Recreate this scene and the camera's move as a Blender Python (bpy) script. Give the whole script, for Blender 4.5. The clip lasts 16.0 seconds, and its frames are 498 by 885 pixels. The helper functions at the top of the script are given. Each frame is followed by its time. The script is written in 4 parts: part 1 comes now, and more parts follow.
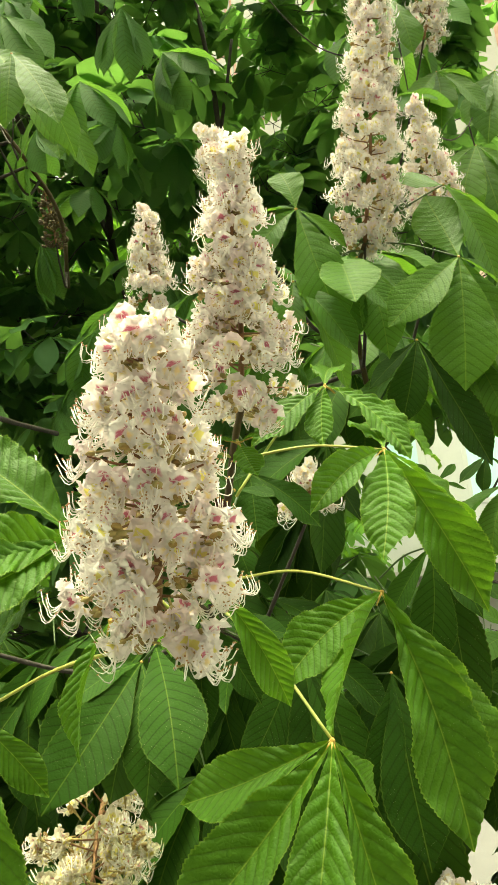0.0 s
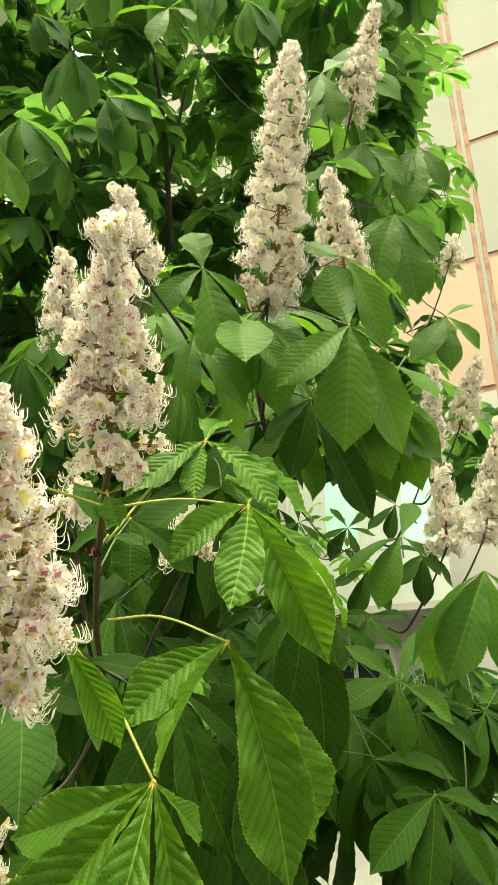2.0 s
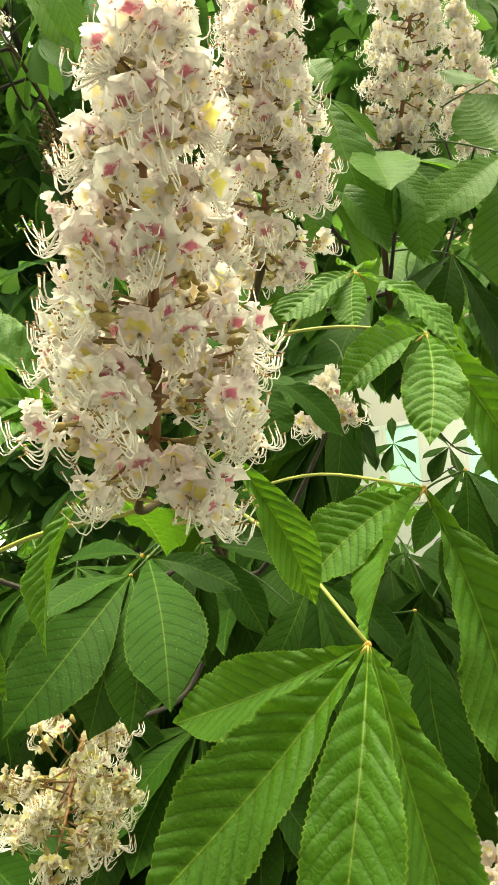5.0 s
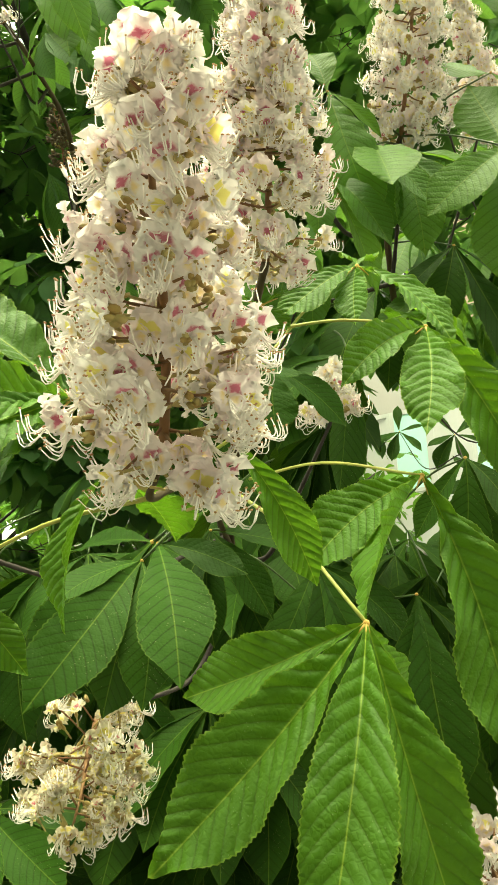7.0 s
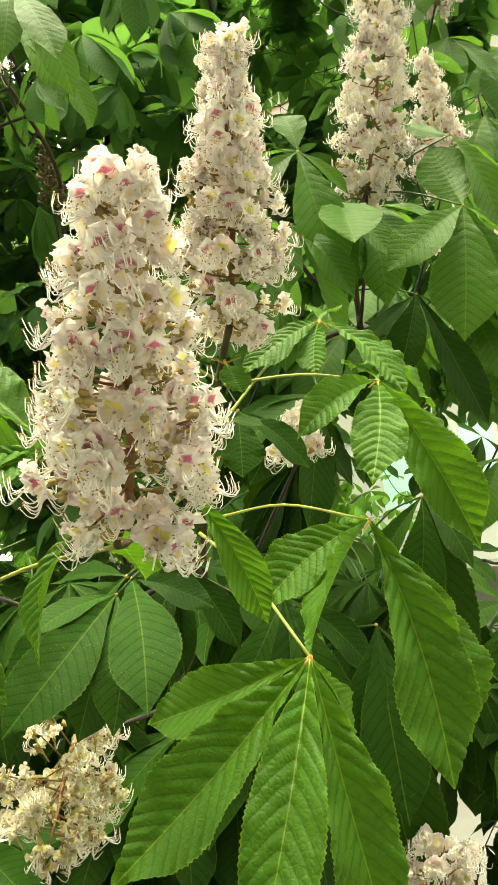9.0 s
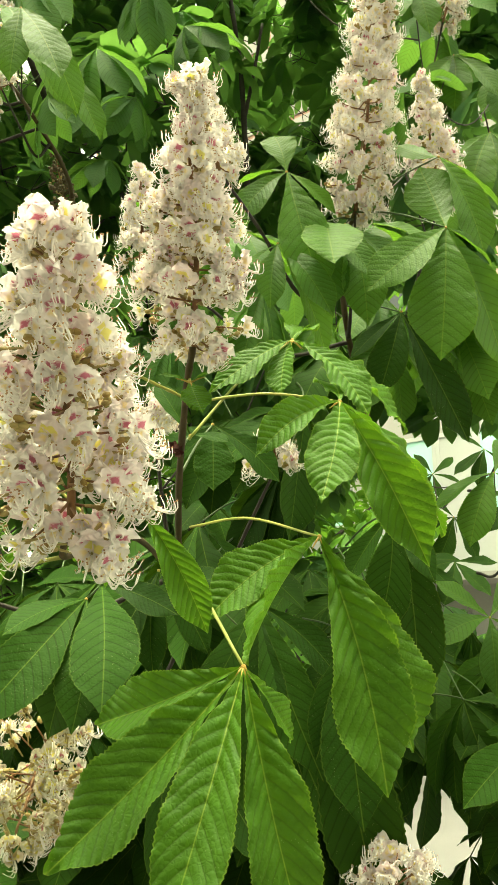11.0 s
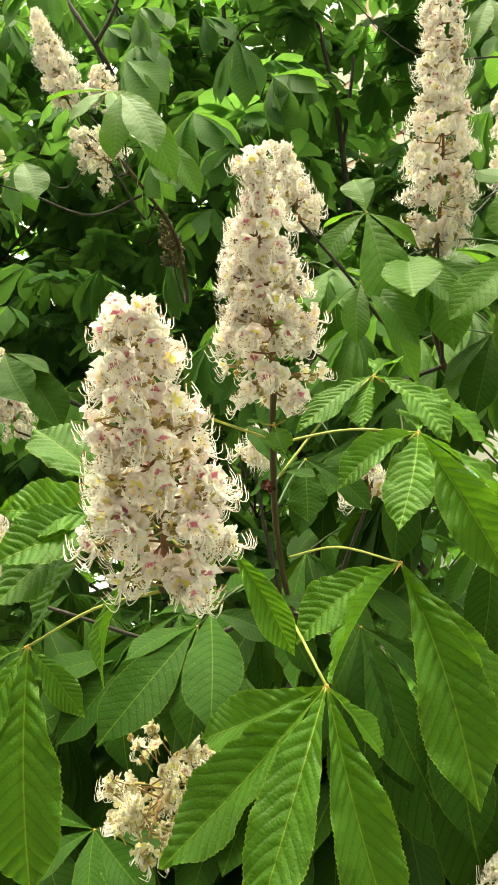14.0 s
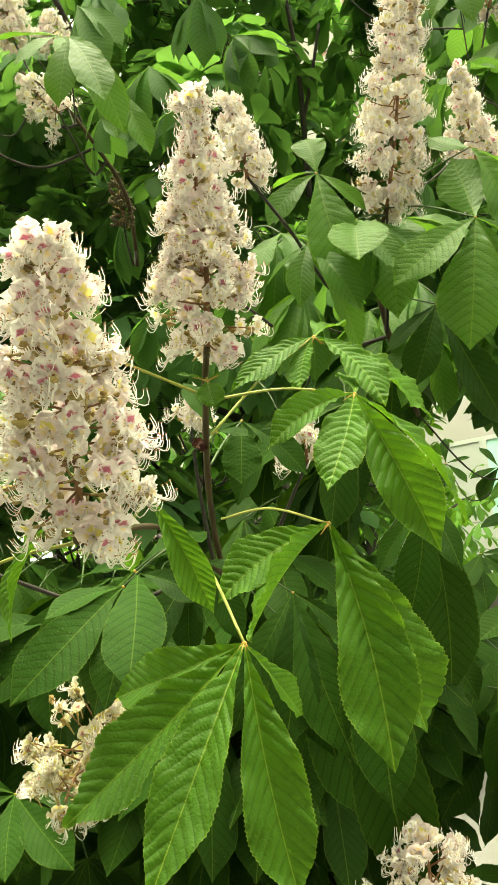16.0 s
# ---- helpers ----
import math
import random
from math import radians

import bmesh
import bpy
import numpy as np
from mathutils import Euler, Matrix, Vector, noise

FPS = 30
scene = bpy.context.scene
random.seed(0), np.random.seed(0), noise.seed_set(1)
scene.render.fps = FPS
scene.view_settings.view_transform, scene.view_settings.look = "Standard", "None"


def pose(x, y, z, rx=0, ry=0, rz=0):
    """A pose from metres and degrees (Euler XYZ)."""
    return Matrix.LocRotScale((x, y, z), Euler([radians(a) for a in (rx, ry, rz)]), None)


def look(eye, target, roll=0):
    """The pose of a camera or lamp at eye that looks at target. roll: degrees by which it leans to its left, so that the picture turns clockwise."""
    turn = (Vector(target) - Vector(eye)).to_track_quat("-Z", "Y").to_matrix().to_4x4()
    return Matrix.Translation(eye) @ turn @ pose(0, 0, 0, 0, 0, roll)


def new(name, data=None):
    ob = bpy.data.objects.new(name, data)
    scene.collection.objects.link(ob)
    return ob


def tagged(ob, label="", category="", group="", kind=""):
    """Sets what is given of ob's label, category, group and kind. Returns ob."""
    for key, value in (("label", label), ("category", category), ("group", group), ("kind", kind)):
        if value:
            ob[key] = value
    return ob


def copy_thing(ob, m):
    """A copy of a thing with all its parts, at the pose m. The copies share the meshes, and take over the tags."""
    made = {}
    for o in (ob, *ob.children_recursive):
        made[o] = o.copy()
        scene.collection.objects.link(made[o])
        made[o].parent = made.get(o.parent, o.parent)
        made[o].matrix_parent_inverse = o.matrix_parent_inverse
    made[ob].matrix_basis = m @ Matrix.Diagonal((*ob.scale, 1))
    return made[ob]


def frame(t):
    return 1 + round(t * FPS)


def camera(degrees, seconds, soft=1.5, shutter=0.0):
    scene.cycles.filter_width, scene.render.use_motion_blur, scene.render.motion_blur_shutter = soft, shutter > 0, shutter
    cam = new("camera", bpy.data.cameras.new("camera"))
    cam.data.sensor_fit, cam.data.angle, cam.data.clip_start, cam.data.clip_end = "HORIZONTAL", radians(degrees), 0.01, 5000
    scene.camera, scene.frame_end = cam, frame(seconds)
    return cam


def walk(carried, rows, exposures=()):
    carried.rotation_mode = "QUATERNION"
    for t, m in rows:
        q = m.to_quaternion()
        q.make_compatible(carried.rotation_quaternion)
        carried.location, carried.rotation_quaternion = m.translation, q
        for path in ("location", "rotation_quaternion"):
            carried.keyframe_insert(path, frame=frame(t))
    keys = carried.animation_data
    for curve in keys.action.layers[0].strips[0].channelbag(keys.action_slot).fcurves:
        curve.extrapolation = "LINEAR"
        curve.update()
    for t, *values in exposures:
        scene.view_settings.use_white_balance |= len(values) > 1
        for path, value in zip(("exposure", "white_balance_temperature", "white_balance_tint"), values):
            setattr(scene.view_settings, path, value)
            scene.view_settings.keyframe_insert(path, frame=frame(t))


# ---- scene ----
cam = camera(38.8, 16.0, soft=1.5)
METRES, EYE, TILT, LEAN, TURN = 0.6, 1.6, 17.5, 3.8, 0.0
ROWS = [
    (0.0, 0.0, 0.0, 0.0, 0.0, -0.0, 0.0),
    (0.5, 0.0286, -0.0085, 0.0001, -1.17, 0.21, -0.56),
    (1.0, 0.0549, -0.0302, 0.0266, -2.28, 1.05, -1.74),
    (1.5, 0.0913, -0.0522, 0.0304, -3.21, 1.95, -2.13),
    (2.0, 0.1143, -0.081, 0.0423, -4.54, 2.59, -3.52),
    (2.5, 0.1109, -0.0898, 0.0331, -4.98, 2.27, -3.97),
    (3.0, 0.0743, -0.0442, -0.02, -2.87, -0.38, -3.49),
    (3.5, 0.0442, 0.0099, -0.0777, 0.08, -2.15, -2.22),
    (4.0, 0.0094, 0.0766, -0.1148, 1.21, -2.37, -1.02),
    (4.5, -0.0105, 0.1377, -0.1348, 0.72, -1.49, -1.31),
    (5.0, -0.02, 0.1673, -0.1459, -0.08, -1.04, -2.23),
    (7.5, -0.0145, 0.1149, -0.1394, 0.6, -2.1, -1.88),
    (8.0, -0.0025, 0.0945, -0.1331, 0.07, -1.72, -2.16),
    (8.5, 0.0027, 0.0685, -0.1142, -0.58, -0.5, -2.07),
    (11.0, 0.1021, 0.0023, -0.077, 1.49, -0.32, -3.69),
    (11.5, 0.1179, -0.0128, -0.0627, 1.15, 0.43, -4.17),
    (12.0, 0.1463, -0.0351, -0.0433, 4.0, 1.44, -3.29),
    (12.5, 0.1653, -0.0522, -0.046, 5.51, 1.8, -2.76),
    (13.0, 0.1657, -0.0761, -0.0438, 7.32, 1.12, -2.59),
    (13.5, 0.1756, -0.0798, -0.0558, 11.04, 0.68, -0.7),
    (14.0, 0.179, -0.0833, -0.0525, 11.96, 1.26, 0.02),
    (14.5, 0.1784, -0.087, -0.0472, 12.79, 2.21, 0.35),
    (15.0, 0.1853, -0.0818, -0.0515, 11.55, 2.11, -0.21),
    (15.5, 0.1874, -0.0619, -0.0599, 10.31, 0.32, -1.21),
    (16.0, 0.2081, -0.043, -0.0842, 8.23, -0.52, -1.97),
]
walk(cam, [(t, pose(0, 0, EYE, TILT, LEAN, TURN) @ pose(METRES * x, METRES * y, METRES * z, 90 + pitch, roll, yaw)) for t, x, y, z, yaw, pitch, roll in ROWS],
     [(0.0, 1.85), (5.0, 1.84), (8.5, 1.86), (11.0, 1.93), (16.0, 1.97)])

# ---- light ----
world = bpy.data.worlds.new("sky")
scene.world = world
world.use_nodes = True
wn = world.node_tree.nodes
sky = wn.new("ShaderNodeTexSky")
sky.sky_type = "NISHITA"
sky.sun_disc = False
sky.sun_elevation, sky.sun_rotation = radians(78), radians(200)
sky.dust_density = 4.0
haze = wn.new("ShaderNodeHueSaturation")          # an overcast sky has little blue left
haze.inputs["Saturation"].default_value = 0.25
haze.inputs["Value"].default_value = 1.9
world.node_tree.links.new(sky.outputs[0], haze.inputs["Color"])
cloud = wn.new("ShaderNodeMix")                   # thin warm cloud cover
cloud.data_type, cloud.blend_type = "RGBA", "MULTIPLY"
cloud.inputs[0].default_value = 1.0
cloud.inputs[7].default_value = (1.0, 1.0, 0.64, 1)
world.node_tree.links.new(haze.outputs[0], cloud.inputs[6])
world.node_tree.links.new(cloud.outputs[2], wn["Background"].inputs[0])
wn["Background"].inputs[1].default_value = 0.15
sun = new("sun", bpy.data.lights.new("sun", "SUN"))
sun.data.energy, sun.data.angle, sun.data.color = 1.4, radians(60), (1.0, 0.97, 0.73)
sun.matrix_world = look((-0.9, -2.5, 13), (0, 0, 0))


# ---- materials ----
def material(name):
    m = bpy.data.materials.new(name)
    m.use_nodes = True
    return m, m.node_tree.nodes, m.node_tree.links, m.node_tree.nodes["Principled BSDF"]


def ramp(nodes, links, fac, stops):
    r = nodes.new("ShaderNodeValToRGB")
    while len(r.color_ramp.elements) < len(stops):
        r.color_ramp.elements.new(0.5)
    for e, (p, c) in zip(r.color_ramp.elements, stops):
        e.position, e.color = p, (*c, 1)
    links.new(fac, r.inputs[0])
    return r.outputs[0]


def calc(nodes, links, op, a, b=None, c=None):
    n = nodes.new("ShaderNodeMath")
    n.operation = op
    for i, v in enumerate((a, b, c)):
        if v is None:
            continue
        if isinstance(v, (int, float)):
            n.inputs[i].default_value = v
        else:
            links.new(v, n.inputs[i])
    return n.outputs[0]


def mix(nodes, links, fac, a, b, blend="MIX"):
    n = nodes.new("ShaderNodeMix")
    n.data_type, n.blend_type = "RGBA", blend
    for i, v in ((0, fac), (6, a), (7, b)):
        if isinstance(v, (int, float)):
            n.inputs[i].default_value = v
        elif isinstance(v, tuple):
            n.inputs[i].default_value = (*v, 1)
        else:
            links.new(v, n.inputs[i])
    return n.outputs[2]


def noise_at(nodes, links, scale, detail=4.0, vector=None):
    n = nodes.new("ShaderNodeTexNoise")
    n.inputs["Scale"].default_value, n.inputs["Detail"].default_value = scale, detail
    if vector is None:
        tc = nodes.new("ShaderNodeTexCoord")
        vector = tc.outputs["Object"]
    links.new(vector, n.inputs["Vector"])
    return n.outputs["Fac"]


def bump(nodes, links, height, strength, distance, shader):
    b = nodes.new("ShaderNodeBump")
    b.inputs["Strength"].default_value, b.inputs["Distance"].default_value = strength, distance
    links.new(height, b.inputs["Height"])
    links.new(b.outputs[0], shader.inputs["Normal"])
    return b.outputs[0]


def leaf_material(name, deep, light, island=False, veins=True, shine=0.42, through_light=0.38, rib=0.62, crease=0.7, gloss=0.24, glow=0.45, relief=0.7):
    m, n, l, bsdf = material(name)
    if island:
        chance = n.new("ShaderNodeNewGeometry").outputs["Random Per Island"]
    else:
        chance = n.new("ShaderNodeObjectInfo").outputs["Random"]
    base = ramp(n, l, chance, [(0.0, deep), (0.55, tuple((a + b) / 2 for a, b in zip(deep, light))), (1.0, light)])
    blotch = noise_at(n, l, 28.0, 3.0)
    base = mix(n, l, calc(n, l, "MULTIPLY", blotch, 0.55), base, tuple(c * 0.55 for c in deep))
    uv = n.new("ShaderNodeTexCoord").outputs["UV"]
    sep = n.new("ShaderNodeSeparateXYZ")
    l.new(uv, sep.inputs[0])
    side = calc(n, l, "ABSOLUTE", calc(n, l, "MULTIPLY_ADD", sep.outputs[0], 2.0, -1.0))
    height = noise_at(n, l, 420.0, 3.0)
    if veins:
        local = n.new("ShaderNodeUVMap")
        local.uv_map = "local"
        local_sep = n.new("ShaderNodeSeparateXYZ")
        l.new(local.outputs[0], local_sep.inputs[0])
        n_side = local_sep.outputs[0]
        rise = calc(n, l, "MULTIPLY_ADD", calc(n, l, "MULTIPLY", side, side), -0.05, calc(n, l, "MULTIPLY_ADD", side, -0.13, sep.outputs[1]))
        wave = calc(n, l, "FRACT", calc(n, l, "MULTIPLY", rise, 15.0))
        ridge = calc(n, l, "ABSOLUTE", calc(n, l, "MULTIPLY_ADD", wave, 2.0, -1.0))      # 1 on a side vein
        line = calc(n, l, "POWER", ridge, 28.0)
        middle = calc(n, l, "MAXIMUM", calc(n, l, "MULTIPLY_ADD", side, -34.0, 1.0), 0.0)
        vein = calc(n, l, "MAXIMUM", middle, calc(n, l, "MULTIPLY", line, 0.16))
        margin = calc(n, l, "MULTIPLY", calc(n, l, "GREATER_THAN", n_side, 0.965), 0.45)
        vein = calc(n, l, "MAXIMUM", vein, margin)
        vein = calc(n, l, "MINIMUM", vein, 1.0)
        # crease shade painted as dark lines in the side-vein grooves
        base = mix(n, l, calc(n, l, "MULTIPLY", calc(n, l, "POWER", ridge, 9.0), 0.85), base, tuple(c * 0.35 for c in deep))
        base = mix(n, l, calc(n, l, "MULTIPLY", vein, rib), base, (0.32, 0.45, 0.045))
        soft = calc(n, l, "MULTIPLY", ridge, ridge)
        net = n.new("ShaderNodeTexVoronoi")
        net.feature = "DISTANCE_TO_EDGE"
        net.inputs["Scale"].default_value = 260.0
        tc2 = n.new("ShaderNodeTexCoord")
        l.new(tc2.outputs["Object"], net.inputs["Vector"])
        cells = calc(n, l, "MINIMUM", calc(n, l, "MULTIPLY", net.outputs["Distance"], 3.0), 1.0)
        height = calc(n, l, "ADD", calc(n, l, "MULTIPLY", cells, 0.35), calc(n, l, "MULTIPLY_ADD", height, 0.2, calc(n, l, "MULTIPLY", soft, -crease)))
        # small wet glints, painted as pale dots in the base colour
        specks = n.new("ShaderNodeTexVoronoi")
        specks.inputs["Scale"].default_value = 420.0
        tc = n.new("ShaderNodeTexCoord")
        l.new(tc.outputs["Object"], specks.inputs["Vector"])
        dot = calc(n, l, "LESS_THAN", specks.outputs["Distance"], 0.16)
        some = calc(n, l, "GREATER_THAN", noise_at(n, l, 60.0, 2.0), 0.58)
        base = mix(n, l, calc(n, l, "MULTIPLY", calc(n, l, "MULTIPLY", dot, some), 0.2), base, (0.45, 0.52, 0.22))
    l.new(base, bsdf.inputs["Base Color"])
    bsdf.inputs["Roughness"].default_value = shine
    bsdf.inputs["Specular IOR Level"].default_value = gloss
    normal = bump(n, l, height, relief, 0.0009, bsdf)
    trans = n.new("ShaderNodeBsdfTranslucent")
    l.new(mix(n, l, glow, base, (0.20, 0.40, 0.015)), trans.inputs[0])
    l.new(normal, trans.inputs["Normal"])
    both = n.new("ShaderNodeMixShader")
    both.inputs[0].default_value = through_light
    l.new(bsdf.outputs[0], both.inputs[1])
    l.new(trans.outputs[0], both.inputs[2])
    l.new(both.outputs[0], n["Material Output"].inputs[0])
    return m


def petal_material(name, blotch, strength, shade_dim=1.0):
    m, n, l, bsdf = material(name)
    uv = n.new("ShaderNodeTexCoord").outputs["UV"]
    sep = n.new("ShaderNodeSeparateXYZ")
    l.new(uv, sep.inputs[0])
    side = calc(n, l, "ABSOLUTE", calc(n, l, "MULTIPLY_ADD", sep.outputs[0], 2.0, -1.0))
    chance = n.new("ShaderNodeObjectInfo").outputs["Random"]
    white = ramp(n, l, chance, [(0.0, (0.90 * shade_dim, 0.89 * shade_dim, 0.85 * shade_dim * shade_dim)), (0.55, (0.91 * shade_dim, 0.87 * shade_dim, 0.84 * shade_dim * shade_dim)), (1.0, (0.91 * shade_dim, 0.80 * shade_dim, 0.81 * shade_dim * shade_dim))])
    streak = noise_at(n, l, 320.0, 3.0)
    white = mix(n, l, calc(n, l, "MULTIPLY", streak, 0.12), white, (0.86, 0.60, 0.62))
    spot = calc(n, l, "SUBTRACT", 1.0, calc(n, l, "ABSOLUTE", calc(n, l, "MULTIPLY_ADD", sep.outputs[1], 3.3, -1.35)))
    spot = calc(n, l, "SUBTRACT", spot, calc(n, l, "MULTIPLY", side, 1.05))
    spot = calc(n, l, "MULTIPLY", calc(n, l, "MAXIMUM", spot, 0.0), strength)
    spot = calc(n, l, "MULTIPLY", spot, calc(n, l, "MULTIPLY_ADD", noise_at(n, l, 700.0, 2.0), 2.2, -0.1))
    spot = calc(n, l, "MINIMUM", calc(n, l, "MAXIMUM", spot, 0.0), 0.85)
    l.new(mix(n, l, spot, white, blotch), bsdf.inputs["Base Color"])
    bsdf.inputs["Roughness"].default_value = 0.8
    bsdf.inputs["Specular IOR Level"].default_value = 0.12
    normal = bump(n, l, noise_at(n, l, 500.0, 2.0), 0.5, 0.0006, bsdf)
    trans = n.new("ShaderNodeBsdfTranslucent")
    l.new(mix(n, l, spot, white, blotch), trans.inputs[0])
    both = n.new("ShaderNodeMixShader")
    both.inputs[0].default_value = 0.36
    l.new(bsdf.outputs[0], both.inputs[1])
    l.new(trans.outputs[0], both.inputs[2])
    l.new(both.outputs[0], n["Material Output"].inputs[0])
    return m


def plain_material(name, a, b, scale, rough=0.7, relief=0.3, depth=0.001, fine=None):
    m, n, l, bsdf = material(name)
    big = noise_at(n, l, scale, 5.0)
    small = noise_at(n, l, fine or scale * 9, 4.0)
    l.new(mix(n, l, calc(n, l, "MULTIPLY_ADD", small, 0.5, calc(n, l, "MULTIPLY_ADD", big, 1.6, -0.55)), a, b), bsdf.inputs["Base Color"])
    bsdf.inputs["Roughness"].default_value = rough
    bump(n, l, small, relief, depth, bsdf)
    return m


LEAF_NEAR = leaf_material("leaf_near", (0.058, 0.165, 0.006), (0.096, 0.25, 0.009), shine=0.52)
# same leaf as the near one, with the shade put into a darker green
LEAF_DARKENED = leaf_material("leaf_darkened", (0.017, 0.052, 0.005), (0.033, 0.094, 0.008), shine=0.58, through_light=0.16, rib=0.2, crease=0.3, gloss=0.07, glow=0.2, relief=0.35)
# less saturated green, with the reflected sky put into the leaf colour
LEAF_HIGH = leaf_material("leaf_high", (0.054, 0.150, 0.022), (0.115, 0.260, 0.030), shine=0.46, through_light=0.48, rib=0.34, crease=0.5, gloss=0.16, relief=0.5)
# crown leaves paler and bluer: haze mixed into their colour
LEAF_FAR_HAZE = leaf_material("leaf_far_haze", (0.072, 0.172, 0.068), (0.135, 0.285, 0.095), island=True, veins=False, shine=0.7, through_light=0.62, gloss=0.10)
# nearer crown leaves, also with some haze in the green
LEAF_SOFT_HAZE = leaf_material("leaf_soft_haze", (0.060, 0.150, 0.048), (0.120, 0.265, 0.060), island=True, shine=0.6, through_light=0.55, rib=0.15, crease=0.25, gloss=0.12)
# darkened leaf colour again, shade included, varied per island
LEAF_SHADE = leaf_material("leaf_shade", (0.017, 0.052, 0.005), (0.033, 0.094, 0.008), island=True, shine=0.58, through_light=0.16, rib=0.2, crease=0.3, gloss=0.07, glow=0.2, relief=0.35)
PETAL_YELLOW = petal_material("petal_yellow", (0.84, 0.77, 0.15), 3.8)
PETAL_PINK = petal_material("petal_pink", (0.50, 0.06, 0.16), 2.0)
PETAL_BLUSH = petal_material("petal_blush", (0.58, 0.13, 0.23), 1.8)
PETAL_CREAM = petal_material("petal_cream", (0.88, 0.72, 0.34), 1.2)
# yellowed blossoms; whites also dimmed, which puts the spike's shade into them
PETAL_GOLD = petal_material("petal_gold", (0.70, 0.60, 0.10), 2.2, 0.75)
PETAL_ROSE = petal_material("petal_rose", (0.50, 0.09, 0.15), 1.6, 0.78)
FILAMENT = plain_material("filament", (0.93, 0.91, 0.86), (0.90, 0.82, 0.77), 60, 0.5)
ANTHER = plain_material("anther", (0.36, 0.17, 0.07), (0.48, 0.30, 0.13), 300, 0.6)
CALYX = plain_material("calyx", (0.40, 0.37, 0.13), (0.36, 0.24, 0.08), 90, 0.6)
BUD = plain_material("spent_bud", (0.42, 0.30, 0.08), (0.26, 0.15, 0.04), 120, 0.65)
WITHERED = plain_material("withered_floret", (0.12, 0.095, 0.04), (0.07, 0.05, 0.022), 120, 0.8)
STALK = plain_material("flower_stalk", (0.20, 0.080, 0.034), (0.22, 0.125, 0.045), 30, 0.7)
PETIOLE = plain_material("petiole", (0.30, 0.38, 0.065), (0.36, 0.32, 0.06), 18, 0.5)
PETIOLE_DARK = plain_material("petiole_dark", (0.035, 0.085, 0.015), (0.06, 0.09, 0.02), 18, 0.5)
HUB = plain_material("leaf_hub", (0.55, 0.24, 0.04), (0.45, 0.36, 0.06), 120, 0.5)
STEM = plain_material("young_stem", (0.045, 0.026, 0.010), (0.070, 0.048, 0.015), 30, 0.75)
BARK = plain_material("bark", (0.018, 0.014, 0.011), (0.050, 0.042, 0.033), 14, 0.85, 0.6, 0.004)
PANEL = plain_material("facade_panel", (0.245, 0.238, 0.215), (0.190, 0.186, 0.168), 0.5, 0.85, 0.3, 0.004, 30)
PANEL_GREY = plain_material("grey_panel", (0.34, 0.33, 0.31), (0.28, 0.27, 0.26), 0.6, 0.85, 0.3, 0.004, 30)
PANEL_PINK = plain_material("pink_panel", (0.33, 0.24, 0.185), (0.29, 0.205, 0.16), 0.5, 0.85, 0.3, 0.004, 30)
SEAM = plain_material("seam_putty", (0.20, 0.085, 0.055), (0.34, 0.22, 0.17), 3.0, 0.8, 0.4, 0.004, 12)
WHITE = plain_material("white_frame", (0.45, 0.46, 0.45), (0.38, 0.40, 0.39), 2.0, 0.4)
TURQUOISE = plain_material("turquoise_sheet", (0.36, 0.66, 0.60), (0.42, 0.70, 0.64), 2.0, 0.45)
PAVING = plain_material("paving", (0.155, 0.152, 0.148), (0.120, 0.118, 0.114), 1.3, 0.9, 0.4, 0.003, 60)
GLASS, gn, gl, gb = material("window_glass")
gb.inputs["Base Color"].default_value = (0.02, 0.025, 0.03, 1)
gb.inputs["Roughness"].default_value = 0.06


# ---- mesh helpers ----
def mesh_of(name, verts, faces, materials, uvs=None, index=None, smooth=True, across=0):
    me = bpy.data.meshes.new(name)
    me.from_pydata([tuple(v) for v in verts], [], [tuple(f) for f in faces])
    for m in materials:
        me.materials.append(m)
    if uvs is not None:
        layer = me.uv_layers.new(name="UVMap")
        loops = np.empty(len(me.loops), dtype=np.int32)
        me.loops.foreach_get("vertex_index", loops)
        layer.data.foreach_set("uv", np.asarray(uvs, dtype=np.float32)[loops].ravel())
        if across:                                    # how far out each point lies, 0 at the midrib and 1 at the margin
            local = me.uv_layers.new(name="local")
            side = np.abs(np.linspace(-1, 1, across + 1))[loops % (across + 1)]
            local.data.foreach_set("uv", np.stack([side, side], -1).astype(np.float32).ravel())
    if index is not None:
        me.polygons.foreach_set("material_index", np.asarray(index, dtype=np.int32))
    me.polygons.foreach_set("use_smooth", np.full(len(me.polygons), smooth))
    me.update()
    return me


def part(name, me, parent, m=None, label=""):
    """One mesh as a part under a thing or under a part, at m in the parent's space."""
    ob = new(name, me)
    ob.parent = parent
    if m is not None:
        ob.matrix_basis = m
    return tagged(ob, label)


def thing(name, place, label, category, group="", kind=""):
    ob = new(name)
    ob.empty_display_size = 0.02
    ob.location = place
    return tagged(ob, label, category, group, kind)


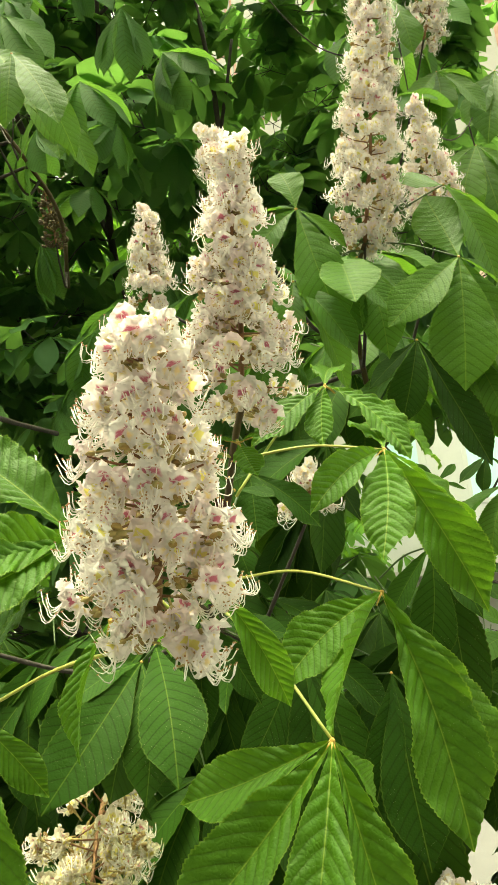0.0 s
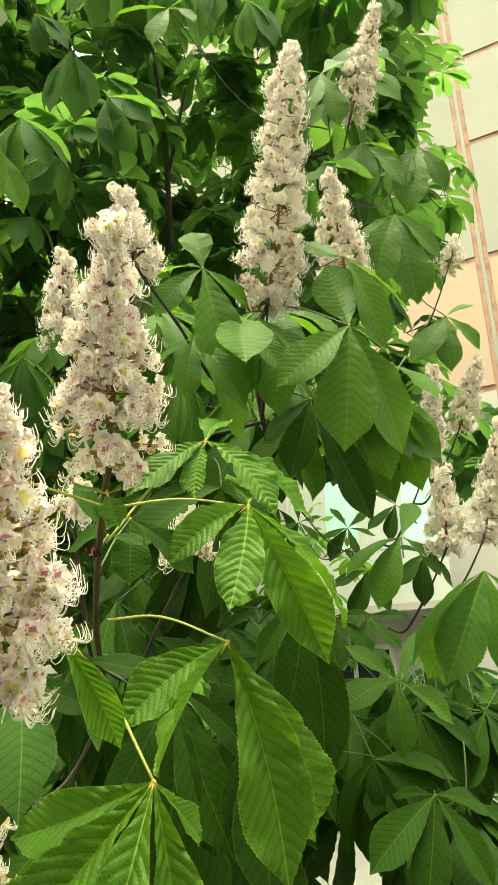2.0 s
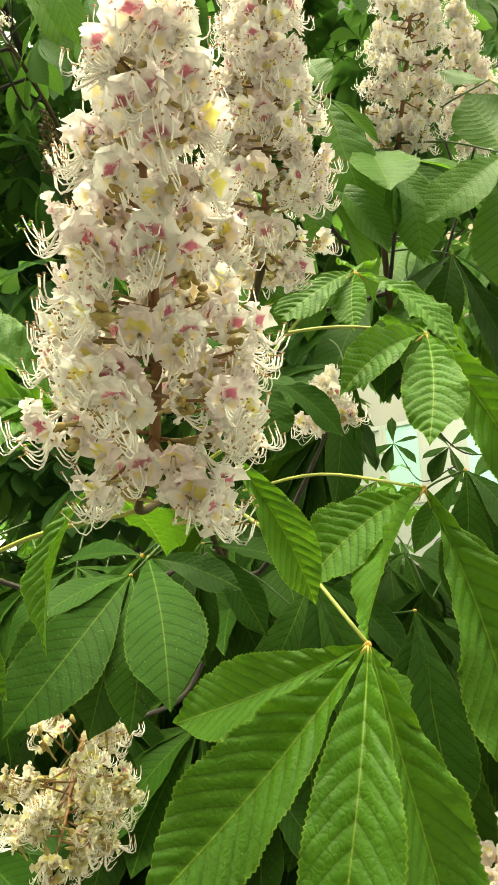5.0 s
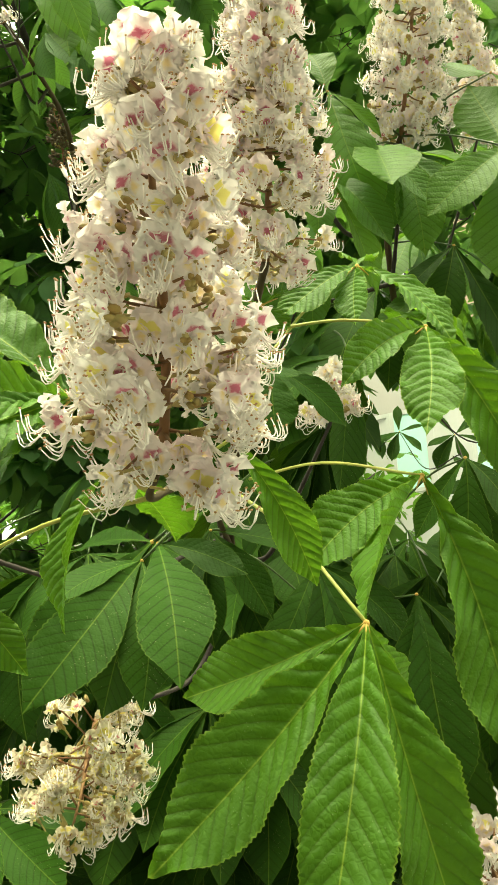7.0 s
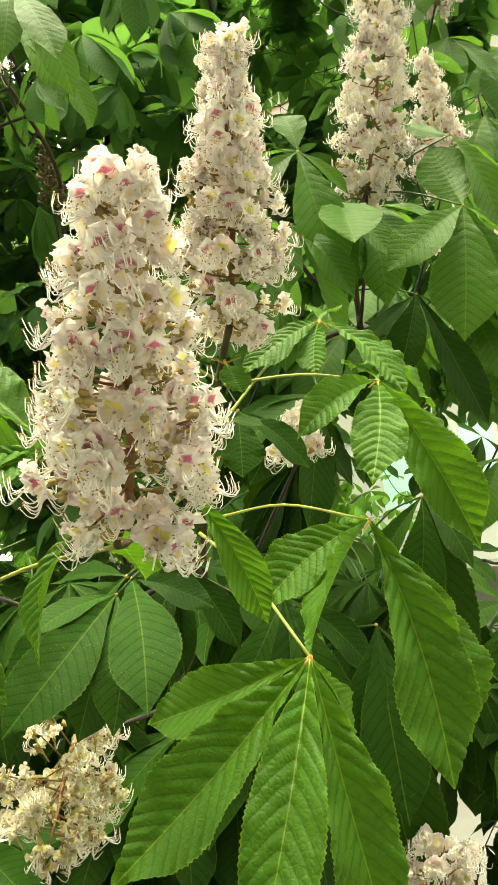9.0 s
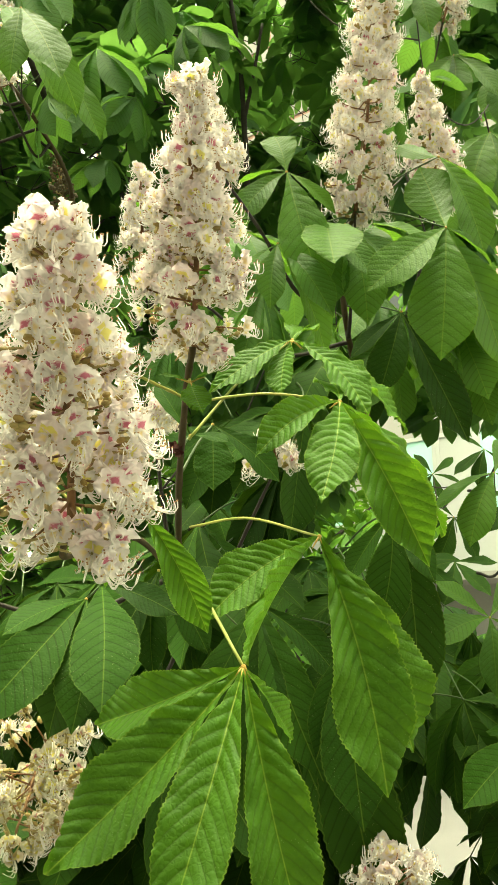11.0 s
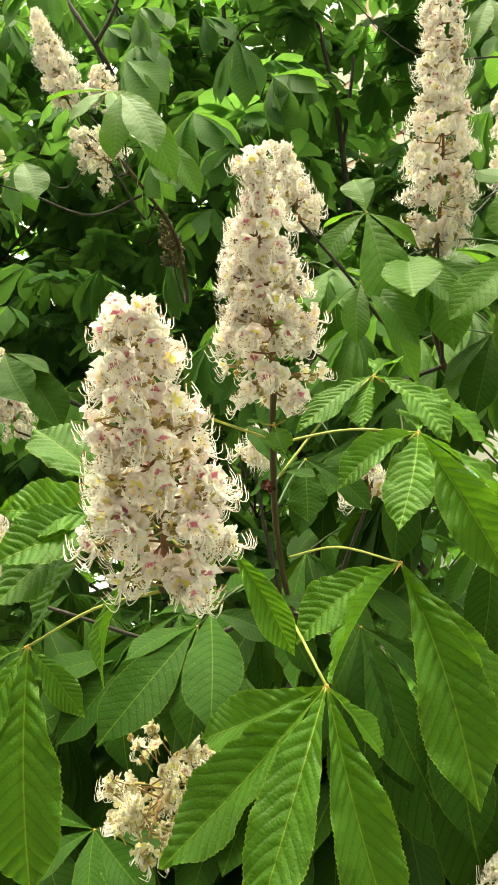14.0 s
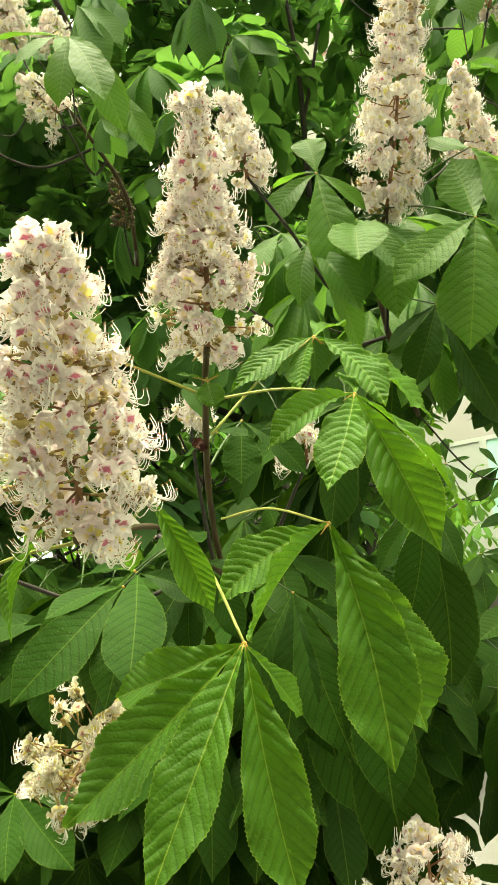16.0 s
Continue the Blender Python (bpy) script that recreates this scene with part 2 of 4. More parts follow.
def tube(points, radii, sides=6):
    """Vertices and faces of a closed round tube through the points."""
    pts = [Vector(p) for p in points]
    verts, faces = [], []
    up = Vector((0.31, 0.17, 0.93))
    for i, p in enumerate(pts):
        way = (pts[min(i + 1, len(pts) - 1)] - pts[max(i - 1, 0)]).normalized()
        a = way.cross(up)
        a = (a if a.length > 1e-4 else way.orthogonal()).normalized()
        b = way.cross(a)
        for k in range(sides):
            c, s = math.cos(2 * math.pi * k / sides), math.sin(2 * math.pi * k / sides)
            verts.append(p + (a * c + b * s) * radii[i])
    for i in range(len(pts) - 1):
        for k in range(sides):
            j = (k + 1) % sides
            faces.append((i * sides + k, i * sides + j, (i + 1) * sides + j, (i + 1) * sides + k))
    faces.append(tuple(range(sides))[::-1])
    faces.append(tuple(range((len(pts) - 1) * sides, len(pts) * sides)))
    return verts, faces


def spline(points, steps):
    """A smooth curve through the points."""
    p = [Vector(q) for q in points]
    p = [p[0] * 2 - p[1]] + p + [p[-1] * 2 - p[-2]]
    out = []
    for i in range(1, len(p) - 2):
        for k in range(steps):
            t = k / steps
            out.append(0.5 * (2 * p[i] + (p[i + 1] - p[i - 1]) * t + (2 * p[i - 1] - 5 * p[i] + 4 * p[i + 1] - p[i + 2]) * t * t
                              + (3 * p[i] - p[i - 1] - 3 * p[i + 1] + p[i + 2]) * t ** 3))
    out.append(p[-2])
    return out


def gather(pieces):
    """Joins (verts, faces) pieces; gives verts, faces and the piece number of each face."""
    verts, faces, owner = [], [], []
    for i, (v, f) in enumerate(pieces):
        o = len(verts)
        verts += [tuple(q) for q in v]
        faces += [tuple(a + o for a in q) for q in f]
        owner += [i] * len(f)
    return verts, faces, owner


# ---- leaves ----
WIDE_AT = (0, 0.08, 0.20, 0.33, 0.46, 0.58, 0.66, 0.74, 0.82, 0.89, 0.95, 0.985, 1.0)
WIDE = (0.03, 0.12, 0.34, 0.62, 0.86, 0.98, 1.0, 0.94, 0.74, 0.44, 0.18, 0.06, 0.0)


def blade(length, width, bow, nv, nu, rng, fold=0.22, pleat=1.0, wave=0.4):
    """A leaflet along +y with its upper face to +z: wedge-shaped base, drawn-out tip, pleated along the side veins, toothed edge."""
    v = np.linspace(0, 1, nv + 1)
    s = np.linspace(-1, 1, nu + 1)
    V, S = np.meshgrid(v, s, indexing="ij")
    half = np.interp(V, WIDE_AT, WIDE) * width / 2
    teeth = 1 + np.where(np.abs(S) > 0.99, 0.045 * (np.arange(nv + 1) % 2)[:, None], 0) * (nv > 20)
    uneven = 1 + 0.06 * np.sin(V * 7 + rng.uniform(0, 6)) * np.sign(S)
    X = S * half * teeth * uneven
    side = np.abs(S)
    Y = (V + 0.035 * side * half / max(width, 1e-6)) * length
    arch = bow * length * 4 * V * (1 - V)
    cup = np.abs(X) * (fold * (1.9 - 1.6 * V) + 0.10 * np.sin(V * 3 + rng.uniform(0, 6)))
    edge = wave * side ** 2 * width * (0.055 * np.sin(V * rng.uniform(14, 22) + S * 2.2 + rng.uniform(0, 6)) + 0.022 * np.sin(V * rng.uniform(38, 52) + S * 1.7)) * np.minimum(V * 4, 1)
    out = np.abs(S) * half / (width / 2)
    phase = (V - 0.13 * out - 0.05 * out ** 2) * 15
    rib = pleat * 0.0019 * (width / 0.07) * np.abs(np.sin(phase * math.pi)) * np.minimum(out * 5, 1)
    sway = rng.uniform(-0.05, 0.05) * length * np.sin(V * math.pi)
    Z = arch + cup + edge + rib
    verts = np.stack([X + sway, Y, Z], -1).reshape(-1, 3)
    uvs = np.stack([0.5 + np.sign(S) * out / 2, V], -1).reshape(-1, 2)
    i, j = np.meshgrid(np.arange(nv), np.arange(nu), indexing="ij")
    a = (i * (nu + 1) + j).ravel()
    faces = np.stack([a, a + 1, a + nu + 2, a + nu + 1], -1)
    return verts, faces, uvs


FACING = Vector((0.0, -0.72, 0.69))


def along(start, end, twist=0.0, facing=FACING):
    """The pose of something that runs along +y from start to end, its +z turned to facing and then twisted."""
    y = (Vector(end) - Vector(start)).normalized()
    z = facing - y * facing.dot(y)
    z.normalize()
    x = y.cross(z)
    m = Matrix((x, y, z)).transposed().to_4x4()
    m.translation = Vector(start)
    return m @ pose(0, 0, 0, 0, twist, 0)


def petiole_tube(start, end, r, sag=0.06):
    a, b = Vector(start), Vector(end)
    mid = (a + b) / 2 + Vector((0, 0, sag * (b - a).length))
    pts = spline([a, mid, b], 5)
    return tube(pts, [r * (1.25 - 0.35 * i / (len(pts) - 1)) for i in range(len(pts))], 7)


leaf_seed = random.Random(5)


def leaf(hub, start, tips, skin=None, label="fresh green horse chestnut leaf with pleated drooping leaflets", group="leaves of the flowering branch"):
    """A hand-shaped leaf: hub, where its stalk begins, and for each leaflet tip x, y, z, width to length, twist, bow."""
    rng = leaf_seed
    ob = thing("horse_chestnut_leaf", hub, label, "leaf", group)
    h = Vector(hub)
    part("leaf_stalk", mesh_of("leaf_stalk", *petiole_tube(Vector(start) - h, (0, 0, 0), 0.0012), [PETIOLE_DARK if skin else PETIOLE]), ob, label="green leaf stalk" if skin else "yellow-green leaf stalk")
    knot = bmesh.new()
    bmesh.ops.create_icosphere(knot, subdivisions=2, radius=0.0019)
    for q in knot.verts:
        q.co *= 1 + 0.25 * noise.noise(q.co * 400 + h * 50)
    me = bpy.data.meshes.new("leaf_hub")
    knot.to_mesh(me)
    knot.free()
    me.materials.append(HUB)
    if skin is None:                                  # short stalks of the leaflets, spread like a star
        v, f, _ = gather([([v.co for v in me.vertices], [tuple(p.vertices) for p in me.polygons])] + [tube([(0, 0, 0), (Vector(q[:3]) - h).normalized() * 0.006 + FACING * 0.0008, (Vector(q[:3]) - h).normalized() * 0.015 + FACING * 0.0004], [0.0013, 0.0009, 0.0004], 5) for q in tips])
        me = mesh_of("leaf_hub", v, f, [HUB])
    part("leaf_hub", me, ob, label="small orange-brown leaf joint")
    for x, y, z, ratio, twist, bow, *keel in tips:
        tip = Vector((x, y, z))
        length = (tip - h).length
        v, f, uv = blade(length, length * ratio * (0.87 if skin else 1.0), bow, 105 if skin is None else 60, 14 if skin is None else 8, rng, keel[0] if keel else rng.uniform(0.1, 0.3), 1.5 if skin is None else 0.5, 1.0 if skin is None else 0.35)
        part("leaflet", mesh_of("leaflet", v, f, [skin or LEAF_NEAR], uv, across=14 if skin is None else 8), ob, Matrix.Translation(-h) @ along(hub, tip, twist))
    return ob


def leaf_pattern(rng, size, droop, count, nv, nu):
    """Leaflets of a spread leaf at the origin, its stalk along -y and its face to +z: list of (pose, verts, faces, uvs)."""
    out = []
    for k in range(count):
        a = radians((k - (count - 1) / 2) * 250 / count + rng.uniform(-8, 8))
        length = size * (1.0 - 0.33 * abs(a) / 2.2) * rng.uniform(0.9, 1.08)
        tip = Vector((math.sin(a) * math.cos(droop), math.cos(a) * math.cos(droop), -math.sin(droop + rng.uniform(-0.15, 0.2)))) * length
        v, f, uv = blade(length, length * rng.uniform(0.34, 0.42), rng.uniform(0.03, 0.10), nv, nu, rng, pleat=0.0)
        out.append((along((0, 0, 0), tip, rng.uniform(-14, 14), Vector((0, 0, 1))), v, f, uv))
    return out


# ---- flowers ----
def petal(length, width, lift, curl, nv, nu, rng):
    """One ruffled petal from the origin along +y: a narrow claw that rises, and a broad limb bent back."""
    v, s = np.linspace(0, 1, nv + 1), np.linspace(-1, 1, nu + 1)
    V, S = np.meshgrid(v, s, indexing="ij")
    half = np.interp(V, (0, 0.15, 0.3, 0.5, 0.7, 0.88, 1), (0.14, 0.26, 0.66, 0.97, 1.0, 0.80, 0.40)) * width / 2
    half = half * (1 + 0.16 * np.sin(V * 17 + S * 3 + rng.uniform(0, 6)) + rng.uniform(-0.12, 0.12) * S)
    ruffle = 0.17 * width * S ** 2 * np.sin(V * 12 + S * 2 + rng.uniform(0, 6)) + 0.12 * width * V ** 2 * np.sin(S * rng.uniform(5, 9) + rng.uniform(0, 6))
    ang = lift - curl * np.maximum(v - 0.15, 0) / 0.85
    step = length / nv
    y = np.concatenate([[0], np.cumsum(np.cos((ang[1:] + ang[:-1]) / 2) * step)])
    z = np.concatenate([[0], np.cumsum(np.sin((ang[1:] + ang[:-1]) / 2) * step)])
    X = S * half
    Y = y[:, None] - 0.10 * length * V * S ** 2
    Z = z[:, None] + ruffle + 0.10 * width * S ** 2 * (1 - V)
    i, j = np.meshgrid(np.arange(nv), np.arange(nu), indexing="ij")
    a = (i * (nu + 1) + j).ravel()
    return np.stack([X, Y, Z], -1).reshape(-1, 3), np.stack([a, a + 1, a + nu + 2, a + nu + 1], -1), np.stack([(S + 1) / 2, V], -1).reshape(-1, 2)


def blob(centre, radii, sides=6, rings=4, rng=None):
    verts, faces = [], []
    for i in range(rings + 1):
        p = math.pi * i / rings
        for k in range(sides):
            a = 2 * math.pi * k / sides
            w = 1 + (rng.uniform(-0.18, 0.18) if rng and 0 < i < rings else 0)
            verts.append((centre[0] + radii[0] * w * math.sin(p) * math.cos(a), centre[1] + radii[1] * w * math.sin(p) * math.sin(a), centre[2] + radii[2] * math.cos(p)))
    for i in range(rings):
        for k in range(sides):
            j = (k + 1) % sides
            faces.append((i * sides + k, (i + 1) * sides + k, (i + 1) * sides + j, i * sides + j))
    return verts, faces


def flower_meshes(seed, tone, fine, lower=None):
    """Petals, stamens and calyx of one blossom that opens to +z with its lower side to -y."""
    rng = random.Random(seed)
    turn = [radians(a) for a in (24, -24, 92, -92, 178)]
    size = (0.0122, 0.0122, 0.0108, 0.0108, 0.0088)
    rise, bend = (0.95, 0.95, 0.70, 0.70, 0.5), (0.85, 0.85, 1.05, 1.05, 1.2)
    verts, faces, uvs = [], [], []
    index = []
    for k, a in enumerate(turn):
        a += rng.uniform(-0.2, 0.2)
        v, f, uv = petal(size[k] * rng.uniform(0.9, 1.12), size[k] * rng.uniform(0.9, 1.12), rise[k] + rng.uniform(-0.25, 0.25), bend[k] + rng.uniform(-0.35, 0.45), 8 if fine else 5, 8 if fine else 4, rng)
        c, s = math.cos(a), math.sin(a)
        v = np.stack([v[:, 0] * c + v[:, 1] * s, -v[:, 0] * s + v[:, 1] * c, v[:, 2]], -1)
        f = f + len(verts)
        verts += v.tolist()
        faces += f.tolist()
        uvs += uv.tolist()
        index += [0 if k < 2 else 1] * len(f)
    petals = mesh_of("petals", verts, faces, [tone, lower or PETAL_CREAM], uvs, index)
    pieces, mats = [], []
    for k in range(7):
        side, reach = rng.uniform(-0.7, 0.7), rng.uniform(0.016, 0.024)
        drop, curl = rng.uniform(0.45, 1.0), rng.uniform(0.3, 0.75)
        pts = []
        for i in range(7 if fine else 6):
            t = i / (6 if fine else 5)
            pts.append((side * reach * t * 0.5, -0.001 + reach * (-drop * math.sin(t * 1.8) * 0.85 + curl * t ** 3 * 0.9), 0.002 + reach * (0.72 * t - 0.12 * t ** 3)))
        pieces.append(tube(pts, [0.00043 - 0.00017 * i / len(pts) for i in range(len(pts))], 4 if fine else 3))
        mats.append(0)
        pieces.append(blob(pts[-1], (0.00052, 0.00052, 0.0008), 5 if fine else 3, 3 if fine else 2))
        mats.append(1)
    v, f, o = gather(pieces)
    stamens = mesh_of("stamens", v, f, [FILAMENT, ANTHER], index=[mats[i] for i in o])
    v, f, o = gather([blob((0, 0, -0.0016), (0.0019, 0.0019, 0.0034), 7 if fine else 5, 4, rng), tube([(0, -0.001, -0.013), (0, 0, -0.005)], [0.0007, 0.0009], 5)])
    calyx = mesh_of("calyx", v, f, [CALYX])
    if fine:
        return petals, stamens, calyx
    sv, sf, so = gather(pieces)
    n = len(verts)
    whole = mesh_of("blossom", verts + sv, faces + [tuple(i + n for i in q) for q in sf], [tone, PETAL_CREAM, FILAMENT, ANTHER],
                    uvs + [(0.5, 0.9)] * len(sv), index + [mats[i] + 2 for i in so])
    return whole, None, None


FLOWERS = {}
FLOWERS[True] = [flower_meshes(20 + i, tone, True) for i, tone in enumerate((PETAL_YELLOW, PETAL_PINK, PETAL_YELLOW, PETAL_BLUSH, PETAL_YELLOW, PETAL_PINK, PETAL_YELLOW, PETAL_BLUSH))]
FLOWERS[False] = [flower_meshes(40 + i, tone, False) for i, tone in enumerate((PETAL_YELLOW, PETAL_CREAM, PETAL_YELLOW, PETAL_CREAM, PETAL_YELLOW, PETAL_CREAM, PETAL_PINK))]
# last set: yellow blossoms with shade in their petal colour
FLOWERS["aged_dimmed"] = [flower_meshes(60 + i, tone, True, PETAL_GOLD) for i, tone in enumerate((PETAL_GOLD, PETAL_ROSE, PETAL_GOLD, PETAL_ROSE))]
bud_rng = random.Random(9)
BUDS = []
for i in range(4):
    pieces = [blob((bud_rng.uniform(-1, 1) * 0.004, bud_rng.uniform(-1, 1) * 0.004, bud_rng.uniform(-0.002, 0.005)), (0.0028, 0.0028, 0.0040), 6, 4, bud_rng) for k in range(4)]
    v, f, o = gather(pieces)
    BUDS.append(mesh_of("withered_floret", v, f, [BUD, CALYX], index=[i % 2 for i in o]))
BUDS_OLD = []
for me in BUDS:
    old = me.copy()
    old.materials[0], old.materials[1] = WITHERED, WITHERED
    BUDS_OLD.append(old)

spike_seed = random.Random(11)
BRANCH_POINTS = []


def flower_spike(base, top, low, high, detail, blooms=None, gaps=1.0, label="upright horse chestnut flower spike, white with yellow and pink centres"):
    """An upright panicle: a stalk with side stalks that each carry a few blossoms. detail 0 near, 1 further off, 2 far."""
    rng = spike_seed
    b, t = Vector(base), Vector(top)
    axis = (t - b)
    length = axis.length
    axis.normalize()
    ob = thing("flower_spike", base, label, "flower", "flower spikes of the chestnut")
    wob = axis.orthogonal().normalized() * length * 0.02
    pts = spline([Vector((0, 0, 0)), axis * length * 0.35 + wob, axis * length * 0.7 - wob * 0.6, axis * length * 0.97], 5)
    part("flower_stalk", mesh_of("flower_stalk", *tube(pts, [0.0030 * (1 - 0.7 * i / (len(pts) - 1)) for i in range(len(pts))], 7), [STALK]), ob, label="reddish-brown central flower stalk")
    arms = max(24 if detail == 0 else 10, round(length / (0.0034 if detail == 0 else 0.0044)))
    if blooms:
        arms = arms * 3 // 5
    fine = detail == 0
    ref = axis.orthogonal().normalized()
    side = axis.cross(ref)
    loose = []
    for k in range(arms):
        h = ((k // 4 + 0.45 + rng.uniform(-0.26, 0.26)) / (arms // 4 + 0.25)) ** gaps
        h = min(h, 0.985)
        reach = (high + low * (1 - h) ** 0.85) * rng.uniform(0.82, 1.06) * min(1.0, 0.55 + h * 4.5)
        reach *= 1 - 0.55 * max(0.0, h - 0.86) / 0.14
        a = k * 2.39996 + rng.uniform(-0.3, 0.3)
        out = ref * math.cos(a) + side * math.sin(a)
        p0 = axis * length * h * 0.985
        rise = rng.uniform(0.05, 0.35) - 1.0 * max(0.0, 0.16 - h) / 0.16 + 1.1 * max(0.0, h - 0.84) / 0.16
        p2 = p0 + (out + axis * rise).normalized() * max(reach - 0.010, 0.004)
        mid = (p0 + p2) / 2 - axis * 0.002
        v, f = tube([p0, mid, p2], [0.0010, 0.0008, 0.0006], 5)
        if fine:
            part("side_stalk", mesh_of("side_stalk", v, f, [STALK]), ob)
        else:
            loose.append((v, f))
        n = max(2, min(7, round(reach / (0.0122 if fine else 0.0105) + 0.6 + rng.uniform(-0.8, 0.8))))
        for i in range(n):
            s = 1.0 - 0.70 * i / max(n, 1) * rng.uniform(0.7, 1.1)
            spread = (axis.cross(out) * rng.uniform(-1, 1) + axis * rng.uniform(-0.55, 0.55)) * 0.012 * (0.4 + 0.6 * (i > 0))
            place = p0.lerp(p2, s) + spread
            face = (out * 1.0 + axis.cross(out) * rng.uniform(-0.6, 0.6) + Vector((0, 0, rng.uniform(-0.25, 0.6)))).normalized()
            down = Vector((0, 0, -1)) + axis.cross(out) * rng.uniform(-0.4, 0.4)
            y = -(down - face * down.dot(face)).normalized()
            m = Matrix((y.cross(face), y, face)).transposed().to_4x4()
            m = Matrix.Translation(place) @ m @ Matrix.Scale(rng.uniform(0.92, 1.18) * (1.06 - 0.16 * h), 4)
            if rng.random() < 0.19 and h < 0.86:
                part("withered_floret", rng.choice(BUDS), ob, m @ Matrix.Scale(0.64, 4), "brown spent buds")
                continue
            if detail == 3:
                part("withered_floret", rng.choice(BUDS_OLD), ob, m @ Matrix.Scale(1.15, 4))
                continue
            petals, stamens, calyx = rng.choice(blooms or FLOWERS[fine])
            fl = part("blossom", petals, ob, m)
            if fine:
                part("stamen_tuft", stamens, fl)
                part("calyx", calyx, fl)
    if loose:
        v, f, o = gather(loose)
        part("stalk_work", mesh_of("stalk_work", v, f, [STALK]), ob)
    return ob


def twig(name, points, r0, r1, label="brown young chestnut stem", skin=None):
    pts = spline(points, 8)
    BRANCH_POINTS.extend(pts)
    n = len(pts) - 1
    ob = new("branch", mesh_of("branch", *tube(pts, [(r0 + (r1 - r0) * i / n) * (1 + 0.10 * math.sin(i * 1.9)) for i in range(n + 1)], 9), [skin or STEM]))
    return tagged(ob, label, "branch", "branches of the chestnut")


# ---- the flowering branch ----
twig("main_stem", [(0.007, 0.564, 1.808), (-0.003, 0.614, 1.780), (-0.020, 0.743, 1.707), (-0.030, 0.930, 1.644), (-0.023, 1.277, 1.543)], .0030, .0042)
twig("lower_twig", [(-0.054, 0.447, 1.633), (-0.064, 0.473, 1.617), (-0.055, 0.535, 1.636), (-0.046, 0.674, 1.660), (-0.030, 0.930, 1.644)], .0020, .0032)
twig("leaf_shoot", [(-0.074, 0.501, 1.780), (-0.052, 0.532, 1.778), (-0.030, 0.573, 1.780), (-0.003, 0.614, 1.780)], .0011, .0015, skin=PETIOLE)
twig("high_twig", [(0.201, 0.869, 2.157), (0.187, 0.914, 2.115), (0.201, 0.992, 2.034), (0.269, 1.240, 1.974)], .0032, .005)
twig("left_twig", [(-0.504, 0.968, 2.058), (-0.492, 1.069, 2.067), (-0.471, 1.320, 2.102), (-0.451, 1.710, 2.194)], .0035, .006, skin=BARK)
twig("upper_twig", [(-0.547, 1.161, 2.777), (-0.459, 1.182, 2.705), (-0.406, 1.250, 2.653), (-0.373, 1.417, 2.621), (-0.421, 1.686, 2.600)], .003, .006, skin=STEM)
twig("dark_limb", [(-0.897, 1.616, 3.856), (-0.780, 1.677, 3.655), (-0.722, 1.814, 3.548), (-0.691, 2.146, 3.489)], .008, .013, skin=BARK)
twig("dark_fork", [(-0.639, 1.603, 3.878), (-0.711, 1.649, 3.738), (-0.776, 1.678, 3.650)], .005, .008, skin=BARK)
twig("far_limb", [(-0.063, 2.277, 4.364), (-0.002, 2.396, 3.984), (0.021, 2.492, 3.675), (0.033, 2.566, 3.439)], .009, .014, skin=BARK)
twig("far_fork", [(0.094, 2.347, 4.132), (0.060, 2.409, 3.938), (0.018, 2.470, 3.746)], .006, .009, skin=BARK)
leaf((0.112, 0.588, 1.650), (-0.008, 0.754, 1.688), [
    (0.023, 0.561, 1.582, 0.38, -12, 0.05, 0.35),
    (0.053, 0.523, 1.551, 0.28, 62, 0.05, 0.7),
    (0.158, 0.592, 1.457, 0.32, 2, 0.03, 0.35),
    (0.189, 0.640, 1.482, 0.38, 4, 0.06)])
leaf((0.139, 0.633, 1.784), (0.001, 0.630, 1.782), [
    (0.060, 0.591, 1.718, 0.31, -18, 0.08, 0.6),
    (0.112, 0.565, 1.673, 0.34, 5, 0.03, 0.35),
    (0.208, 0.620, 1.630, 0.30, 30, 0.08, 0.75),
    (0.246, 0.706, 1.671, 0.34, -20, 0.08),
    (0.140, 0.757, 1.849, 0.30, 0, 0.05)])
leaf((0.052, 0.506, 1.549), (-0.021, 0.615, 1.648), [
    (-0.053, 0.554, 1.509, 0.33, -18, 0.06, 0.4),
    (-0.066, 0.496, 1.430, 0.31, -4, 0.03, 0.45),
    (0.011, 0.425, 1.408, 0.25, 0, 0.05, 0.45),
    (0.090, 0.512, 1.388, 0.28, -6, 0.05, 0.5),
    (0.087, 0.586, 1.497, 0.24, 35, 0.05)])
leaf((0.099, 0.697, 1.877), (-0.002, 0.645, 1.751), [
    (0.015, 0.660, 1.802, 0.32, -8, 0.1),
    (0.085, 0.650, 1.795, 0.34, 30, 0.06),
    (0.170, 0.663, 1.781, 0.42, -10, 0.08),
    (0.231, 0.772, 1.799, 0.36, 0, 0.08),
    (0.126, 0.811, 1.946, 0.30, 0, 0.02)])
leaf((0.103, 0.820, 2.185), (0.201, 0.869, 2.157), [
    (0.087, 0.839, 2.260, 0.70, -10, 0.05),
    (0.036, 0.816, 2.102, 0.46, -20, 0.06),
    (0.147, 0.815, 1.998, 0.44, 0, 0.05),
    (0.170, 0.845, 2.136, 0.40, 20, 0.06),
    (0.035, 0.894, 2.221, 0.36, 0, 0.06)], LEAF_HIGH, "smooth green horse chestnut leaf high on the tree")
leaf((0.090, 0.823, 2.076), (0.191, 0.903, 2.125), [
    (0.156, 0.788, 1.950, 0.34, 10, 0.08),
    (0.079, 0.805, 1.970, 0.40, -10, 0.08),
    (0.031, 0.858, 2.037, 0.40, 0, 0.05),
    (0.156, 0.886, 1.941, 0.36, 0, 0.08)], LEAF_HIGH, "smooth green horse chestnut leaf high on the tree")
